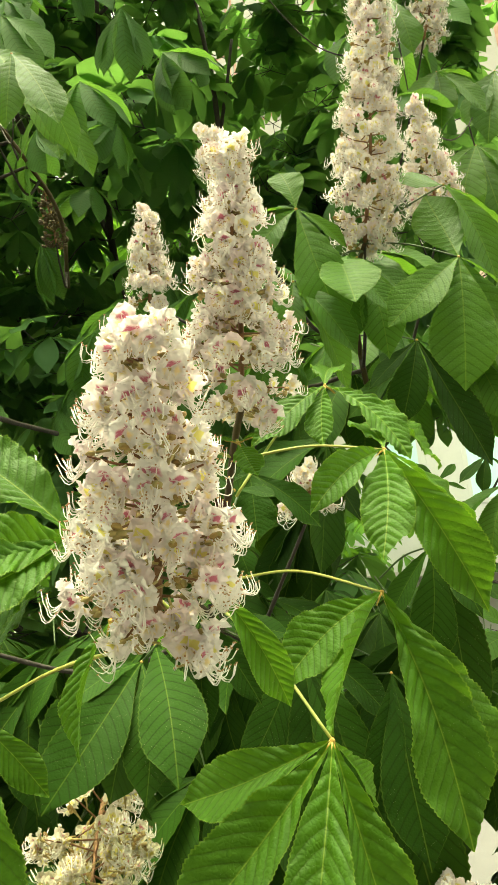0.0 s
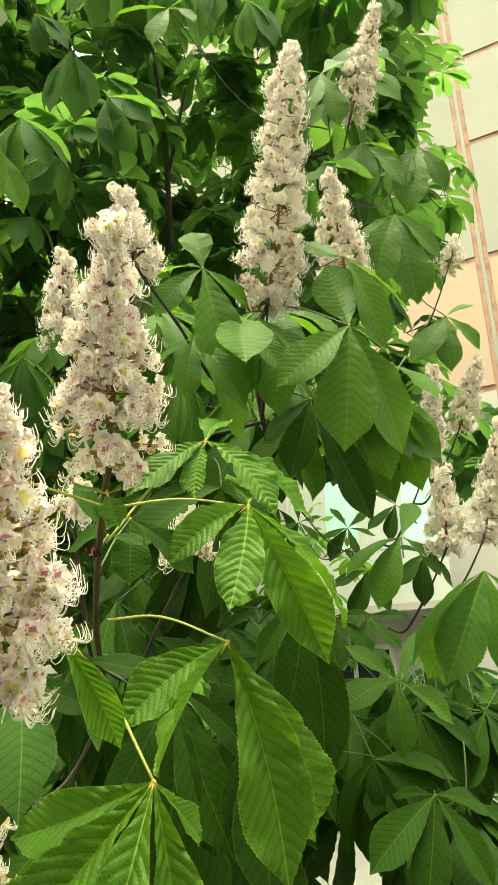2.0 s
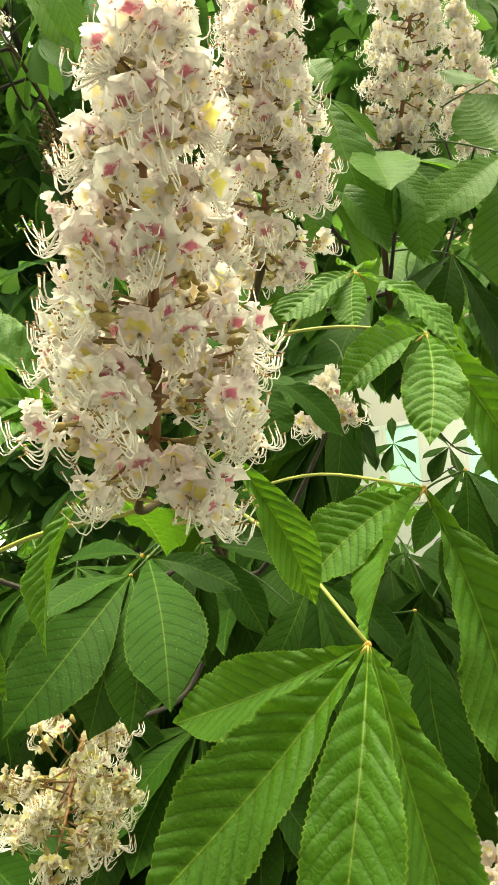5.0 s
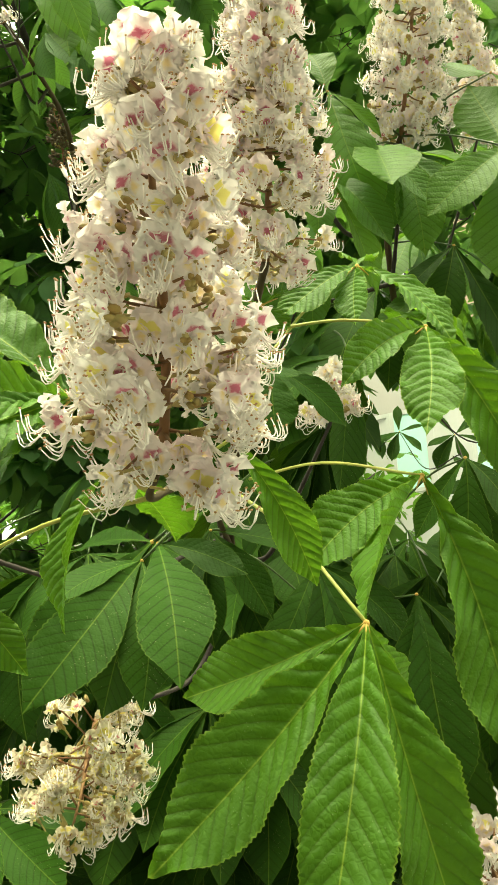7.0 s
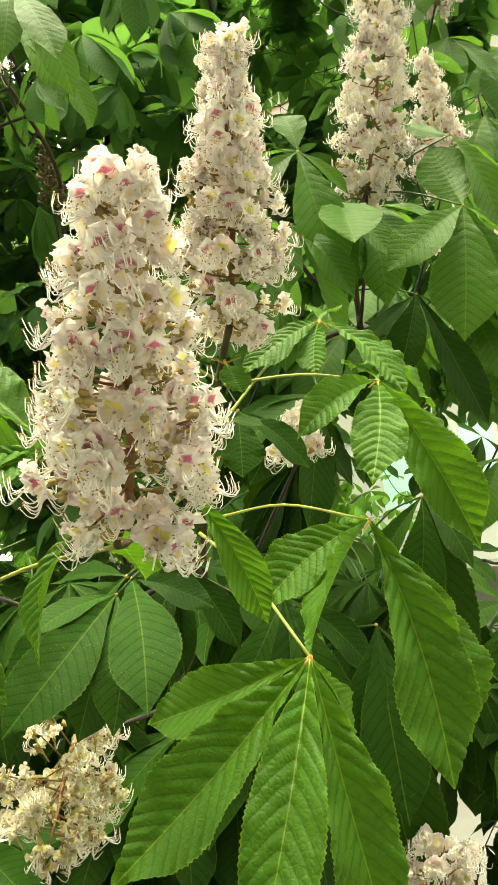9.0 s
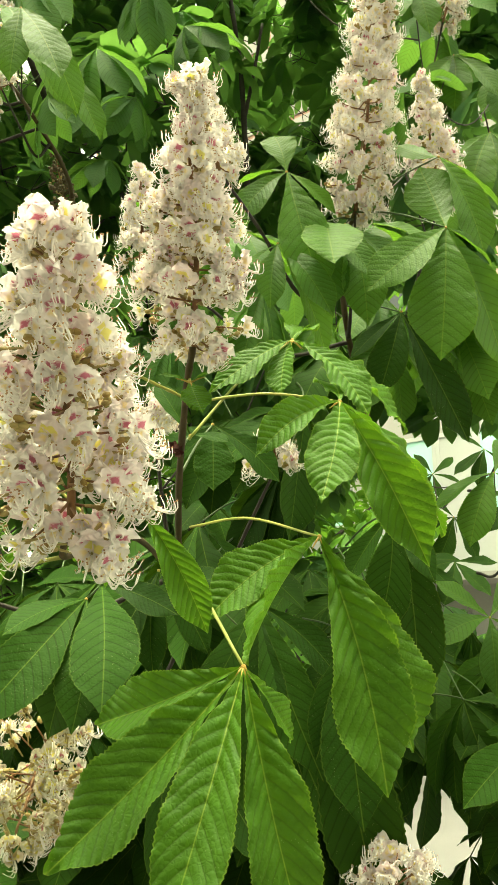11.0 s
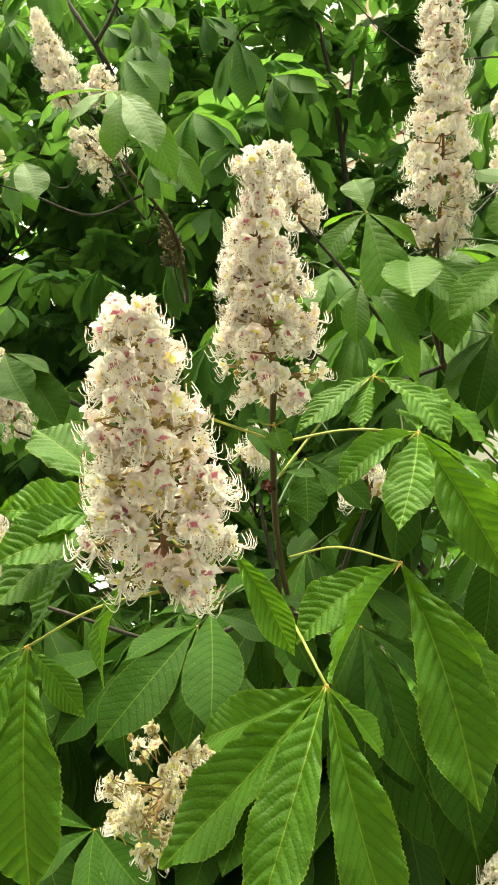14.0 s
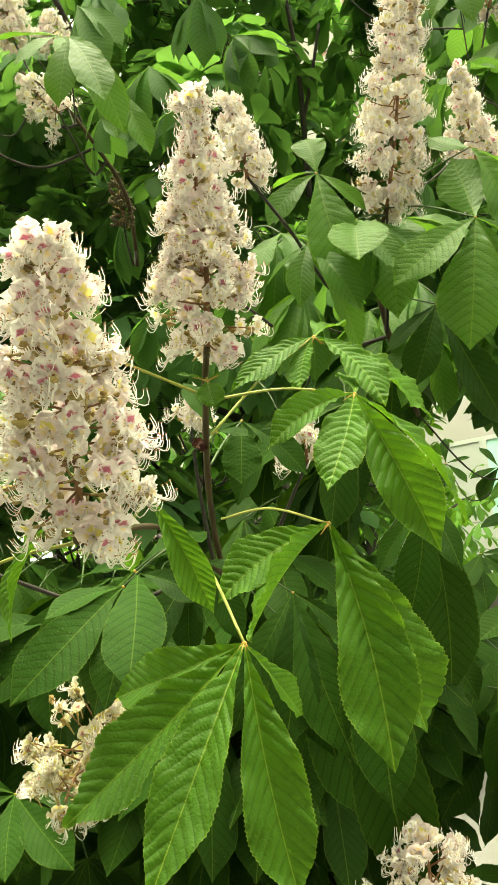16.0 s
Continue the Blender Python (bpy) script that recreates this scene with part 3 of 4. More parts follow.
leaf((0.155, 0.831, 2.114), (0.199, 0.877, 2.150), [
    (0.154, 0.751, 2.002, 0.62, 0, 0.05),
    (0.214, 0.809, 2.012, 0.36, 10, 0.06),
    (0.124, 0.850, 2.055, 0.36, 0, 0.05)], LEAF_HIGH, "smooth green horse chestnut leaf high on the tree")
leaf((0.306, 0.805, 2.088), (0.201, 0.869, 2.157), [
    (0.195, 0.778, 1.980, 0.42, -20, 0.06),
    (0.284, 0.801, 1.900, 0.50, 5, 0.04, 0.12),
    (0.384, 0.867, 1.919, 0.46, 10, 0.06),
    (0.294, 0.865, 2.230, 0.50, 150, 0.04),
    (0.385, 0.871, 2.071, 0.46, 20, 0.05)], LEAF_HIGH, "smooth green horse chestnut leaf high on the tree")
leaf((0.317, 0.844, 2.229), (0.201, 0.869, 2.157), [
    (0.369, 0.850, 2.074, 0.44, 0, 0.08),
    (0.266, 0.881, 2.282, 0.50, 160, 0.05),
    (0.433, 0.910, 2.177, 0.40, 0, 0.05)], LEAF_HIGH, "smooth green horse chestnut leaf high on the tree")
leaf((0.266, 0.910, 2.022), (0.196, 0.966, 2.061), [
    (0.228, 0.909, 1.896, 0.46, 0, 0.06),
    (0.355, 0.945, 1.840, 0.34, 15, 0.06),
    (0.194, 0.931, 1.960, 0.36, -10, 0.06),
    (0.368, 0.978, 1.968, 0.36, 10, 0.06)], LEAF_DARKENED, "horse chestnut leaf coloured darker green for the shade")
leaf((-0.090, 0.717, 1.625), (-0.044, 0.717, 1.658), [
    (-0.061, 0.610, 1.511, 0.42, 0, 0.05),
    (-0.012, 0.694, 1.594, 0.40, 15, 0.05)], LEAF_DARKENED, "horse chestnut leaf coloured darker green for the shade")
leaf((-0.096, 0.727, 1.628), (-0.044, 0.717, 1.658), [
    (-0.211, 0.747, 1.506, 0.46, -8, 0.05),
    (-0.146, 0.775, 1.478, 0.44, 0, 0.05),
    (-0.035, 0.813, 1.685, 0.36, 0, 0.05),
    (-0.190, 0.832, 1.634, 0.36, 0, 0.05)], LEAF_DARKENED, "horse chestnut leaf coloured darker green for the shade")
leaf((0.183, 0.849, 2.123), (0.199, 0.877, 2.150), [
    (0.203, 0.827, 1.959, 0.42, 0, 0.06),
    (0.150, 0.823, 1.975, 0.42, -8, 0.06),
    (0.119, 0.850, 2.055, 0.42, 0, 0.06),
    (0.255, 0.838, 2.020, 0.42, 10, 0.06)], LEAF_HIGH, "smooth green horse chestnut leaf high on the tree")
leaf((-0.090, 0.484, 1.634), (-0.063, 0.483, 1.620), [
    (-0.108, 0.478, 1.548, 0.26, 40, 0.12, 0.6),
    (-0.063, 0.606, 1.611, 0.36, 0, 0.05)])
leaf((-0.020, 0.495, 1.655), (-0.053, 0.558, 1.640), [
    (0.027, 0.520, 1.571, 0.27, 30, 0.08, 0.5)])
leaf((-0.185, 0.503, 1.580), (-0.064, 0.473, 1.617), [
    (-0.171, 0.516, 1.404, 0.40, 0, 0.05),
    (-0.229, 0.495, 1.476, 0.36, -25, 0.06),
    (-0.135, 0.508, 1.527, 0.34, 35, 0.06),
    (-0.290, 0.547, 1.548, 0.34, -15, 0.06)])
leaf((-0.129, 0.557, 1.704), (-0.053, 0.558, 1.640), [
    (-0.224, 0.500, 1.692, 0.50, -30, 0.05),
    (-0.214, 0.484, 1.643, 0.44, -25, 0.05),
    (-0.225, 0.506, 1.608, 0.42, -10, 0.05),
    (-0.199, 0.532, 1.589, 0.34, 20, 0.05),
    (-0.249, 0.592, 1.802, 0.40, 0, 0.05)])
leaf((0.014, 0.745, 1.799), (-0.014, 0.700, 1.732), [
    (0.017, 0.727, 1.721, 0.62, 0, 0.04),
    (0.087, 0.752, 1.736, 0.44, 10, 0.05),
    (-0.062, 0.787, 1.770, 0.50, 0, 0.05)], LEAF_DARKENED, "horse chestnut leaf coloured darker green for the shade")
leaf((-0.049, 0.824, 1.651), (-0.037, 0.824, 1.651), [
    (-0.046, 0.797, 1.535, 0.36, 0, 0.05),
    (-0.113, 0.781, 1.524, 0.36, -8, 0.05),
    (0.011, 0.809, 1.559, 0.38, 10, 0.05),
    (0.052, 0.829, 1.629, 0.40, 0, 0.05)], LEAF_DARKENED, "horse chestnut leaf coloured darker green for the shade")
leaf((0.062, 0.873, 1.619), (-0.028, 0.883, 1.660), [
    (0.132, 0.826, 1.433, 0.36, 5, 0.05),
    (0.055, 0.824, 1.442, 0.38, 0, 0.05),
    (-0.016, 0.856, 1.478, 0.36, 0, 0.05),
    (0.162, 0.879, 1.528, 0.36, 10, 0.05)], LEAF_DARKENED, "horse chestnut leaf coloured darker green for the shade")
leaf((-0.103, 0.712, 1.610), (-0.044, 0.717, 1.658), [
    (-0.172, 0.623, 1.497, 0.42, -14, 0.06),
    (-0.092, 0.644, 1.494, 0.38, -5, 0.05),
    (-0.164, 0.662, 1.574, 0.40, 0, 0.05)], LEAF_DARKENED, "horse chestnut leaf coloured darker green for the shade")
leaf((0.219, 0.818, 1.718), (0.179, 0.938, 1.698), [
    (0.248, 0.761, 1.630, 0.30, 30, 0.08),
    (0.194, 0.820, 1.579, 0.42, 0, 0.06),
    (0.242, 0.864, 1.504, 0.36, 0, 0.05),
    (0.165, 0.844, 1.638, 0.36, 0, 0.05)], LEAF_DARKENED, "horse chestnut leaf coloured darker green for the shade")
leaf((0.160, 0.841, 1.581), (0.120, 0.961, 1.561), [
    (0.168, 0.796, 1.392, 0.38, 5, 0.05),
    (0.124, 0.819, 1.454, 0.36, 0, 0.05),
    (0.261, 0.868, 1.491, 0.40, 10, 0.05),
    (0.193, 0.866, 1.300, 0.34, 10, 0.05)], LEAF_DARKENED, "horse chestnut leaf coloured darker green for the shade")
leaf((0.575, 1.082, 1.788), (0.615, 1.202, 1.768), [
    (0.435, 1.079, 1.641, 0.26, 40, 0.08),
    (0.478, 1.056, 1.610, 0.44, 0, 0.06),
    (0.570, 1.053, 1.616, 0.36, 0, 0.06),
    (0.666, 1.100, 1.659, 0.36, 0, 0.06),
    (0.484, 1.158, 1.621, 0.50, -10, 0.05)], LEAF_HIGH, "smooth green horse chestnut leaf high on the tree")
leaf((0.514, 1.312, 1.896), (0.554, 1.432, 1.876), [
    (0.387, 1.288, 1.813, 0.30, 20, 0.08),
    (0.445, 1.276, 1.749, 0.44, 0, 0.06),
    (0.577, 1.285, 1.811, 0.40, 0, 0.06),
    (0.571, 1.387, 1.986, 0.40, 0, 0.05)], LEAF_HIGH, "smooth green horse chestnut leaf high on the tree")
leaf((0.432, 1.030, 1.464), (0.472, 1.150, 1.444), [
    (0.318, 0.986, 1.379, 0.42, -5, 0.06),
    (0.387, 0.978, 1.332, 0.40, 0, 0.05),
    (0.487, 0.991, 1.350, 0.38, 0, 0.06),
    (0.385, 1.085, 1.460, 0.40, 0, 0.05),
    (0.533, 1.091, 1.430, 0.40, 0, 0.05)], LEAF_DARKENED, "horse chestnut leaf coloured darker green for the shade")
leaf((0.440, 1.190, 1.622), (0.480, 1.310, 1.602), [
    (0.326, 1.134, 1.572, 0.46, 0, 0.06),
    (0.428, 1.155, 1.500, 0.44, 0, 0.06),
    (0.528, 1.180, 1.548, 0.42, 0, 0.06),
    (0.358, 1.204, 1.681, 0.44, 0, 0.05),
    (0.547, 1.267, 1.703, 0.40, 0, 0.05)], LEAF_HIGH, "smooth green horse chestnut leaf high on the tree")
leaf((0.716, 1.591, 1.494), (0.756, 1.711, 1.474), [
    (0.632, 1.564, 1.420, 0.44, 0, 0.06),
    (0.708, 1.570, 1.394, 0.40, 0, 0.06),
    (0.796, 1.562, 1.414, 0.40, 0, 0.06)], LEAF_DARKENED, "horse chestnut leaf coloured darker green for the shade")
leaf((0.562, 1.941, 2.058), (0.602, 2.061, 2.038), [
    (0.475, 1.904, 2.017, 0.30, 0, 0.03),
    (0.499, 1.922, 1.955, 0.42, 0, 0.03),
    (0.581, 1.916, 1.970, 0.34, 0, 0.03),
    (0.645, 1.947, 2.034, 0.34, 0, 0.03),
    (0.633, 1.973, 2.117, 0.34, 0, 0.03),
    (0.520, 1.973, 2.126, 0.34, 0, 0.03)], LEAF_DARKENED, "horse chestnut leaf coloured darker green for the shade")
leaf((0.435, 2.036, 2.098), (0.397, 2.156, 2.078), [
    (0.358, 1.999, 2.055, 0.36, 0, 0.03),
    (0.401, 2.013, 2.006, 0.40, 0, 0.03),
    (0.486, 2.004, 2.030, 0.36, 0, 0.03),
    (0.505, 2.030, 2.114, 0.34, 0, 0.03),
    (0.443, 2.061, 2.185, 0.34, 0, 0.03)], LEAF_DARKENED, "horse chestnut leaf coloured darker green for the shade")
leaf((0.673, 1.822, 2.095), (0.713, 1.942, 2.075), [
    (0.579, 1.797, 2.017, 0.30, 0, 0.03),
    (0.642, 1.805, 1.987, 0.40, 0, 0.03),
    (0.738, 1.838, 2.042, 0.36, 0, 0.03),
    (0.622, 1.860, 2.147, 0.34, 0, 0.03)], LEAF_DARKENED, "horse chestnut leaf coloured darker green for the shade")
leaf((0.539, 1.714, 1.782), (0.579, 1.834, 1.762), [
    (0.431, 1.626, 1.735, 0.40, 0, 0.05),
    (0.485, 1.645, 1.671, 0.44, 0, 0.05),
    (0.594, 1.636, 1.694, 0.40, 0, 0.05),
    (0.640, 1.712, 1.780, 0.40, 0, 0.05)], LEAF_DARKENED, "horse chestnut leaf coloured darker green for the shade")
leaf((0.718, 1.602, 1.794), (0.758, 1.722, 1.774), [
    (0.613, 1.525, 1.711, 0.42, 0, 0.05),
    (0.691, 1.535, 1.674, 0.42, 0, 0.05),
    (0.815, 1.620, 1.728, 0.40, 0, 0.05)], LEAF_DARKENED, "horse chestnut leaf coloured darker green for the shade")
leaf((0.593, 1.878, 1.923), (0.633, 1.998, 1.903), [
    (0.478, 1.844, 1.872, 0.34, 0, 0.03),
    (0.532, 1.868, 1.791, 0.44, 0, 0.05),
    (0.642, 1.862, 1.804, 0.40, 0, 0.03),
    (0.697, 1.886, 1.891, 0.34, 0, 0.03),
    (0.540, 1.910, 1.993, 0.34, 0, 0.03)], LEAF_DARKENED, "horse chestnut leaf coloured darker green for the shade")
leaf((0.719, 1.763, 1.947), (0.759, 1.883, 1.927), [
    (0.627, 1.742, 1.855, 0.40, 0, 0.05),
    (0.701, 1.756, 1.806, 0.44, 0, 0.05),
    (0.797, 1.789, 1.860, 0.40, 0, 0.05),
    (0.658, 1.809, 1.972, 0.36, 0, 0.05)], LEAF_DARKENED, "horse chestnut leaf coloured darker green for the shade")
leaf((0.431, 1.614, 1.773), (0.424, 1.734, 1.753), [
    (0.359, 1.540, 1.681, 0.42, 0, 0.05),
    (0.422, 1.550, 1.644, 0.42, 0, 0.05),
    (0.512, 1.589, 1.680, 0.42, 0, 0.05),
    (0.525, 1.613, 1.771, 0.40, 0, 0.05)], LEAF_DARKENED, "horse chestnut leaf coloured darker green for the shade")
leaf((-0.300, 1.036, 1.594), (-0.276, 1.156, 1.574), [
    (-0.389, 0.993, 1.469, 0.44, -10, 0.06),
    (-0.279, 1.002, 1.434, 0.42, 0, 0.06),
    (-0.430, 0.986, 1.561, 0.42, -10, 0.05),
    (-0.201, 0.984, 1.486, 0.40, 10, 0.05)], LEAF_DARKENED, "horse chestnut leaf coloured darker green for the shade")
leaf((0.045, 0.904, 1.590), (-0.032, 0.909, 1.646), [
    (0.049, 0.837, 1.403, 0.36, 0, 0.05),
    (0.111, 0.846, 1.436, 0.38, 8, 0.05),
    (-0.010, 0.864, 1.454, 0.36, -8, 0.05),
    (0.155, 0.912, 1.358, 0.36, 8, 0.05)], LEAF_DARKENED, "horse chestnut leaf coloured darker green for the shade")
leaf((-0.317, 0.982, 1.366), (-0.302, 1.102, 1.346), [
    (-0.384, 0.917, 1.312, 0.42, -10, 0.06),
    (-0.284, 0.902, 1.284, 0.42, 0, 0.06),
    (-0.205, 0.918, 1.296, 0.42, 10, 0.05),
    (-0.414, 0.956, 1.387, 0.40, 0, 0.05),
    (-0.197, 0.982, 1.356, 0.40, 0, 0.05)], LEAF_DARKENED, "horse chestnut leaf coloured darker green for the shade")
leaf((0.003, 0.591, 1.786), (0.001, 0.593, 1.792), [
    (0.039, 0.568, 1.790, 0.26, 0, 0.05),
    (-0.022, 0.571, 1.785, 0.34, 0, 0.05),
    (0.017, 0.562, 1.747, 0.50, 0, 0.05)])
leaf((-0.004, 0.682, 1.766), (-0.010, 0.668, 1.750), [
    (-0.042, 0.685, 1.825, 0.40, 0, 0.05),
    (0.035, 0.645, 1.748, 0.36, 0, 0.05)], LEAF_DARKENED, "horse chestnut leaf coloured darker green for the shade")
leaf((0.492, 1.234, 2.811), (0.506, 1.354, 2.791), [
    (0.407, 1.219, 2.697, 0.44, -5, 0.06),
    (0.473, 1.214, 2.642, 0.46, 5, 0.06),
    (0.576, 1.220, 2.683, 0.44, 10, 0.06),
    (0.589, 1.278, 2.831, 0.40, 0, 0.05)], LEAF_HIGH, "smooth green horse chestnut leaf high on the tree")
leaf((0.680, 1.353, 2.922), (0.640, 1.473, 2.902), [
    (0.622, 1.340, 2.700, 0.44, 0, 0.06),
    (0.733, 1.345, 2.776, 0.44, 10, 0.06),
    (0.751, 1.387, 2.975, 0.40, 0, 0.05),
    (0.589, 1.353, 2.759, 0.42, 0, 0.05)], LEAF_HIGH, "smooth green horse chestnut leaf high on the tree")
leaf((0.587, 1.324, 2.686), (0.561, 1.444, 2.666), [
    (0.502, 1.296, 2.447, 0.44, 0, 0.06),
    (0.606, 1.301, 2.424, 0.46, 5, 0.06),
    (0.678, 1.311, 2.553, 0.42, 10, 0.06),
    (0.490, 1.351, 2.605, 0.42, 0, 0.05)], LEAF_HIGH, "smooth green horse chestnut leaf high on the tree")
leaf((0.390, 1.147, 2.926), (0.430, 1.267, 2.906), [
    (0.335, 1.140, 2.786, 0.44, 0, 0.06),
    (0.416, 1.143, 2.770, 0.44, 5, 0.06),
    (0.325, 1.149, 2.924, 0.42, 0, 0.05),
    (0.466, 1.215, 3.040, 0.42, 0, 0.05)], LEAF_HIGH, "smooth green horse chestnut leaf high on the tree")
leaf((0.787, 1.571, 2.554), (0.760, 1.691, 2.534), [
    (0.666, 1.538, 2.401, 0.44, -5, 0.06),
    (0.769, 1.544, 2.373, 0.44, 5, 0.06),
    (0.858, 1.552, 2.443, 0.42, 10, 0.06),
    (0.867, 1.560, 2.584, 0.42, 0, 0.05)], LEAF_HIGH, "smooth green horse chestnut leaf high on the tree")
leaf((0.046, 1.114, 3.055), (0.084, 1.234, 3.035), [
    (0.101, 1.084, 2.981, 0.50, 0, 0.06),
    (0.011, 1.102, 2.930, 0.44, 0, 0.06),
    (-0.079, 1.124, 3.032, 0.42, 0, 0.05),
    (0.147, 1.097, 3.103, 0.40, 0, 0.05)], LEAF_HIGH, "smooth green horse chestnut leaf high on the tree")
leaf((-0.323, 0.907, 2.573), (-0.363, 1.027, 2.553), [
    (-0.237, 0.884, 2.404, 0.40, 0, 0.06),
    (-0.228, 0.958, 2.404, 0.36, 10, 0.06),
    (-0.325, 0.903, 2.418, 0.42, 0, 0.06)], LEAF_HIGH, "smooth green horse chestnut leaf high on the tree")
leaf((-0.414, 1.062, 2.752), (-0.474, 1.179, 2.717), [
    (-0.312, 1.017, 2.556, 0.44, 0, 0.08),
    (-0.485, 1.023, 2.646, 0.42, -10, 0.08),
    (-0.281, 1.124, 2.547, 0.34, 20, 0.06),
    (-0.591, 1.103, 2.798, 0.40, 0, 0.05)], LEAF_HIGH, "smooth green horse chestnut leaf high on the tree")
leaf((-0.326, 1.132, 2.690), (-0.437, 1.211, 2.683), [
    (-0.294, 1.108, 2.530, 0.44, 0, 0.06),
    (-0.246, 1.178, 2.539, 0.40, 0, 0.06),
    (-0.393, 1.183, 2.598, 0.40, 0, 0.06)], LEAF_HIGH, "smooth green horse chestnut leaf high on the tree")
leaf((-0.603, 1.062, 2.599), (-0.577, 1.182, 2.579), [
    (-0.535, 1.020, 2.461, 0.50, 0, 0.06),
    (-0.685, 1.043, 2.497, 0.44, 0, 0.06),
    (-0.657, 1.064, 2.595, 0.40, 0, 0.05)], LEAF_HIGH, "smooth green horse chestnut leaf high on the tree")
leaf((-0.495, 0.912, 2.068), (-0.504, 0.968, 2.058), [
    (-0.417, 0.872, 1.955, 0.50, 10, 0.06),
    (-0.551, 0.889, 1.978, 0.50, 0, 0.06),
    (-0.416, 0.922, 2.029, 0.40, 0, 0.06),
    (-0.401, 0.950, 1.940, 0.50, 0, 0.06)], LEAF_DARKENED, "horse chestnut leaf coloured darker green for the shade")
flower_spike((-0.054, 0.447, 1.632), (-0.044, 0.319, 1.772), .044, .022, 0, gaps=1.08)
flower_spike((0.007, 0.564, 1.808), (0.011, 0.450, 1.984), .052, .010, 0, gaps=0.97)
flower_spike((0.201, 0.869, 2.157), (0.237, 0.747, 2.544), .042, .024, 1, gaps=1.05)
flower_spike((0.376, 1.050, 2.303), (0.334, 0.954, 2.479), .054, .012, 1)
flower_spike((0.014, 0.768, 2.146), (-0.008, 0.740, 2.252), .034, .010, 1)
flower_spike((-0.117, 0.974, 2.143), (-0.114, 0.931, 2.281), .038, .010, 1)
flower_spike((-0.170, 0.868, 1.470), (-0.163, 0.748, 1.398), .040, .046, 0, FLOWERS["aged_dimmed"], label="drooping cream and yellow horse chestnut flower spike in shade")
flower_spike((0.469, 1.213, 2.881), (0.530, 1.131, 3.136), .056, .008, 1)
flower_spike((0.658, 1.504, 2.107), (0.680, 1.430, 2.340), .046, .008, 1)
flower_spike((0.803, 1.613, 2.252), (0.858, 1.556, 2.430), .044, .008, 1)
flower_spike((0.589, 1.268, 1.863), (0.579, 1.220, 2.015), .046, .010, 1)
flower_spike((0.707, 1.359, 1.898), (0.747, 1.283, 2.137), .048, .010, 1)
flower_spike((0.953, 1.874, 2.914), (0.982, 1.842, 3.013), .045, .01, 2)
flower_spike((-0.586, 1.180, 2.888), (-0.656, 1.111, 3.113), .045, .016, 1)
flower_spike((-0.523, 1.267, 2.941), (-0.541, 1.239, 3.029), .035, .02, 1)
flower_spike((-0.461, 1.190, 2.679), (-0.548, 1.168, 2.758), .05, .025, 1)
flower_spike((-0.818, 1.234, 2.730), (-0.775, 1.214, 2.792), .05, .02, 1)
flower_spike((-0.398, 1.477, 2.597), (-0.420, 1.436, 2.729), .034, .012, 3, label="brown withered chestnut flower spike in the shade")
flower_spike((0.205, 0.850, 1.284), (0.200, 0.802, 1.369), .045, .030, 1)
flower_spike((-0.058, 0.804, 1.815), (-0.048, 0.792, 1.852), .026, .012, 1)
flower_spike((0.084, 0.816, 1.768), (0.083, 0.802, 1.812), .026, .012, 1)
flower_spike((-0.404, 0.772, 1.673), (-0.391, 0.743, 1.764), .04, .016, 1)
flower_spike((-0.593, 1.138, 2.021), (-0.621, 1.091, 2.173), .036, .012, 2)


# ---- ground and building ----
def box(lo, hi):
    (a, b, c), (d, e, f) = lo, hi
    v = [(a, b, c), (d, b, c), (d, e, c), (a, e, c), (a, b, f), (d, b, f), (d, e, f), (a, e, f)]
    return v, [(0, 3, 2, 1), (4, 5, 6, 7), (0, 1, 5, 4), (1, 2, 6, 5), (2, 3, 7, 6), (3, 0, 4, 7)]


ground = new("ground", mesh_of("ground", [(-400, -400, 0), (400, -400, 0), (400, 400, 0), (-400, 400, 0)], [(0, 1, 2, 3)], [PAVING]))
tagged(ground, "pale grey worn paving round the tree", "ground", kind="structure")

# dark patch added under the tree to cut bounced light and deepen shade
patch_rim = []
for k in range(48):
    r = 3.1 + 0.25 * math.sin(k * 1.7) + 0.2 * math.sin(k * 0.6)
    patch_rim.append((-3.4 + r * 1.35 * math.cos(k * math.pi / 24), 4.6 + r * 1.7 * math.sin(k * math.pi / 24), 0.012))
DARK_GROUND = plain_material("soil", (0.035, 0.028, 0.02), (0.075, 0.06, 0.04), 3.0, 0.95, 0.6, 0.01, 40)
soil = new("soil_bed", mesh_of("soil_bed", patch_rim, [tuple(range(48))], [DARK_GROUND]))
tagged(soil, "dark ground patch added for the shade under the tree", "soil", kind="structure")
# unseen wall, added to keep low sky light off the lower leaves
wall_v, wall_f = box((-16, -4.6, 0), (12, -4.1, 12.0))
tagged(new("wall_south", mesh_of("wall_south", wall_v, wall_f, [PANEL_GREY], smooth=False)), "plain grey unseen wall added to block the low sky", "wall", kind="structure")

WALL_FAR = 13.0
house = thing("apartment_house", (WALL_FAR * math.sin(radians(27.9)), WALL_FAR * math.cos(radians(27.9)), 0), "pale concrete panel apartment house with rust-red joints", "building")
house.rotation_euler = (0, 0, radians(-33.2))      # x runs along the wall, y into the house
rows_z = (0.0, 4.2, 6.9, 9.7, 12.5, 14.8, 17.5, 20.2)
cols_x = (-13.2, -6.6, 0.0, 6.6, 13.2)
part("wall", mesh_of("wall", *box((-13.2, 0.035, 0), (13.2, 9, 20.4)), [SEAM], smooth=False), house, label="rust-red joint mortar behind the panels")
gap = 0.13
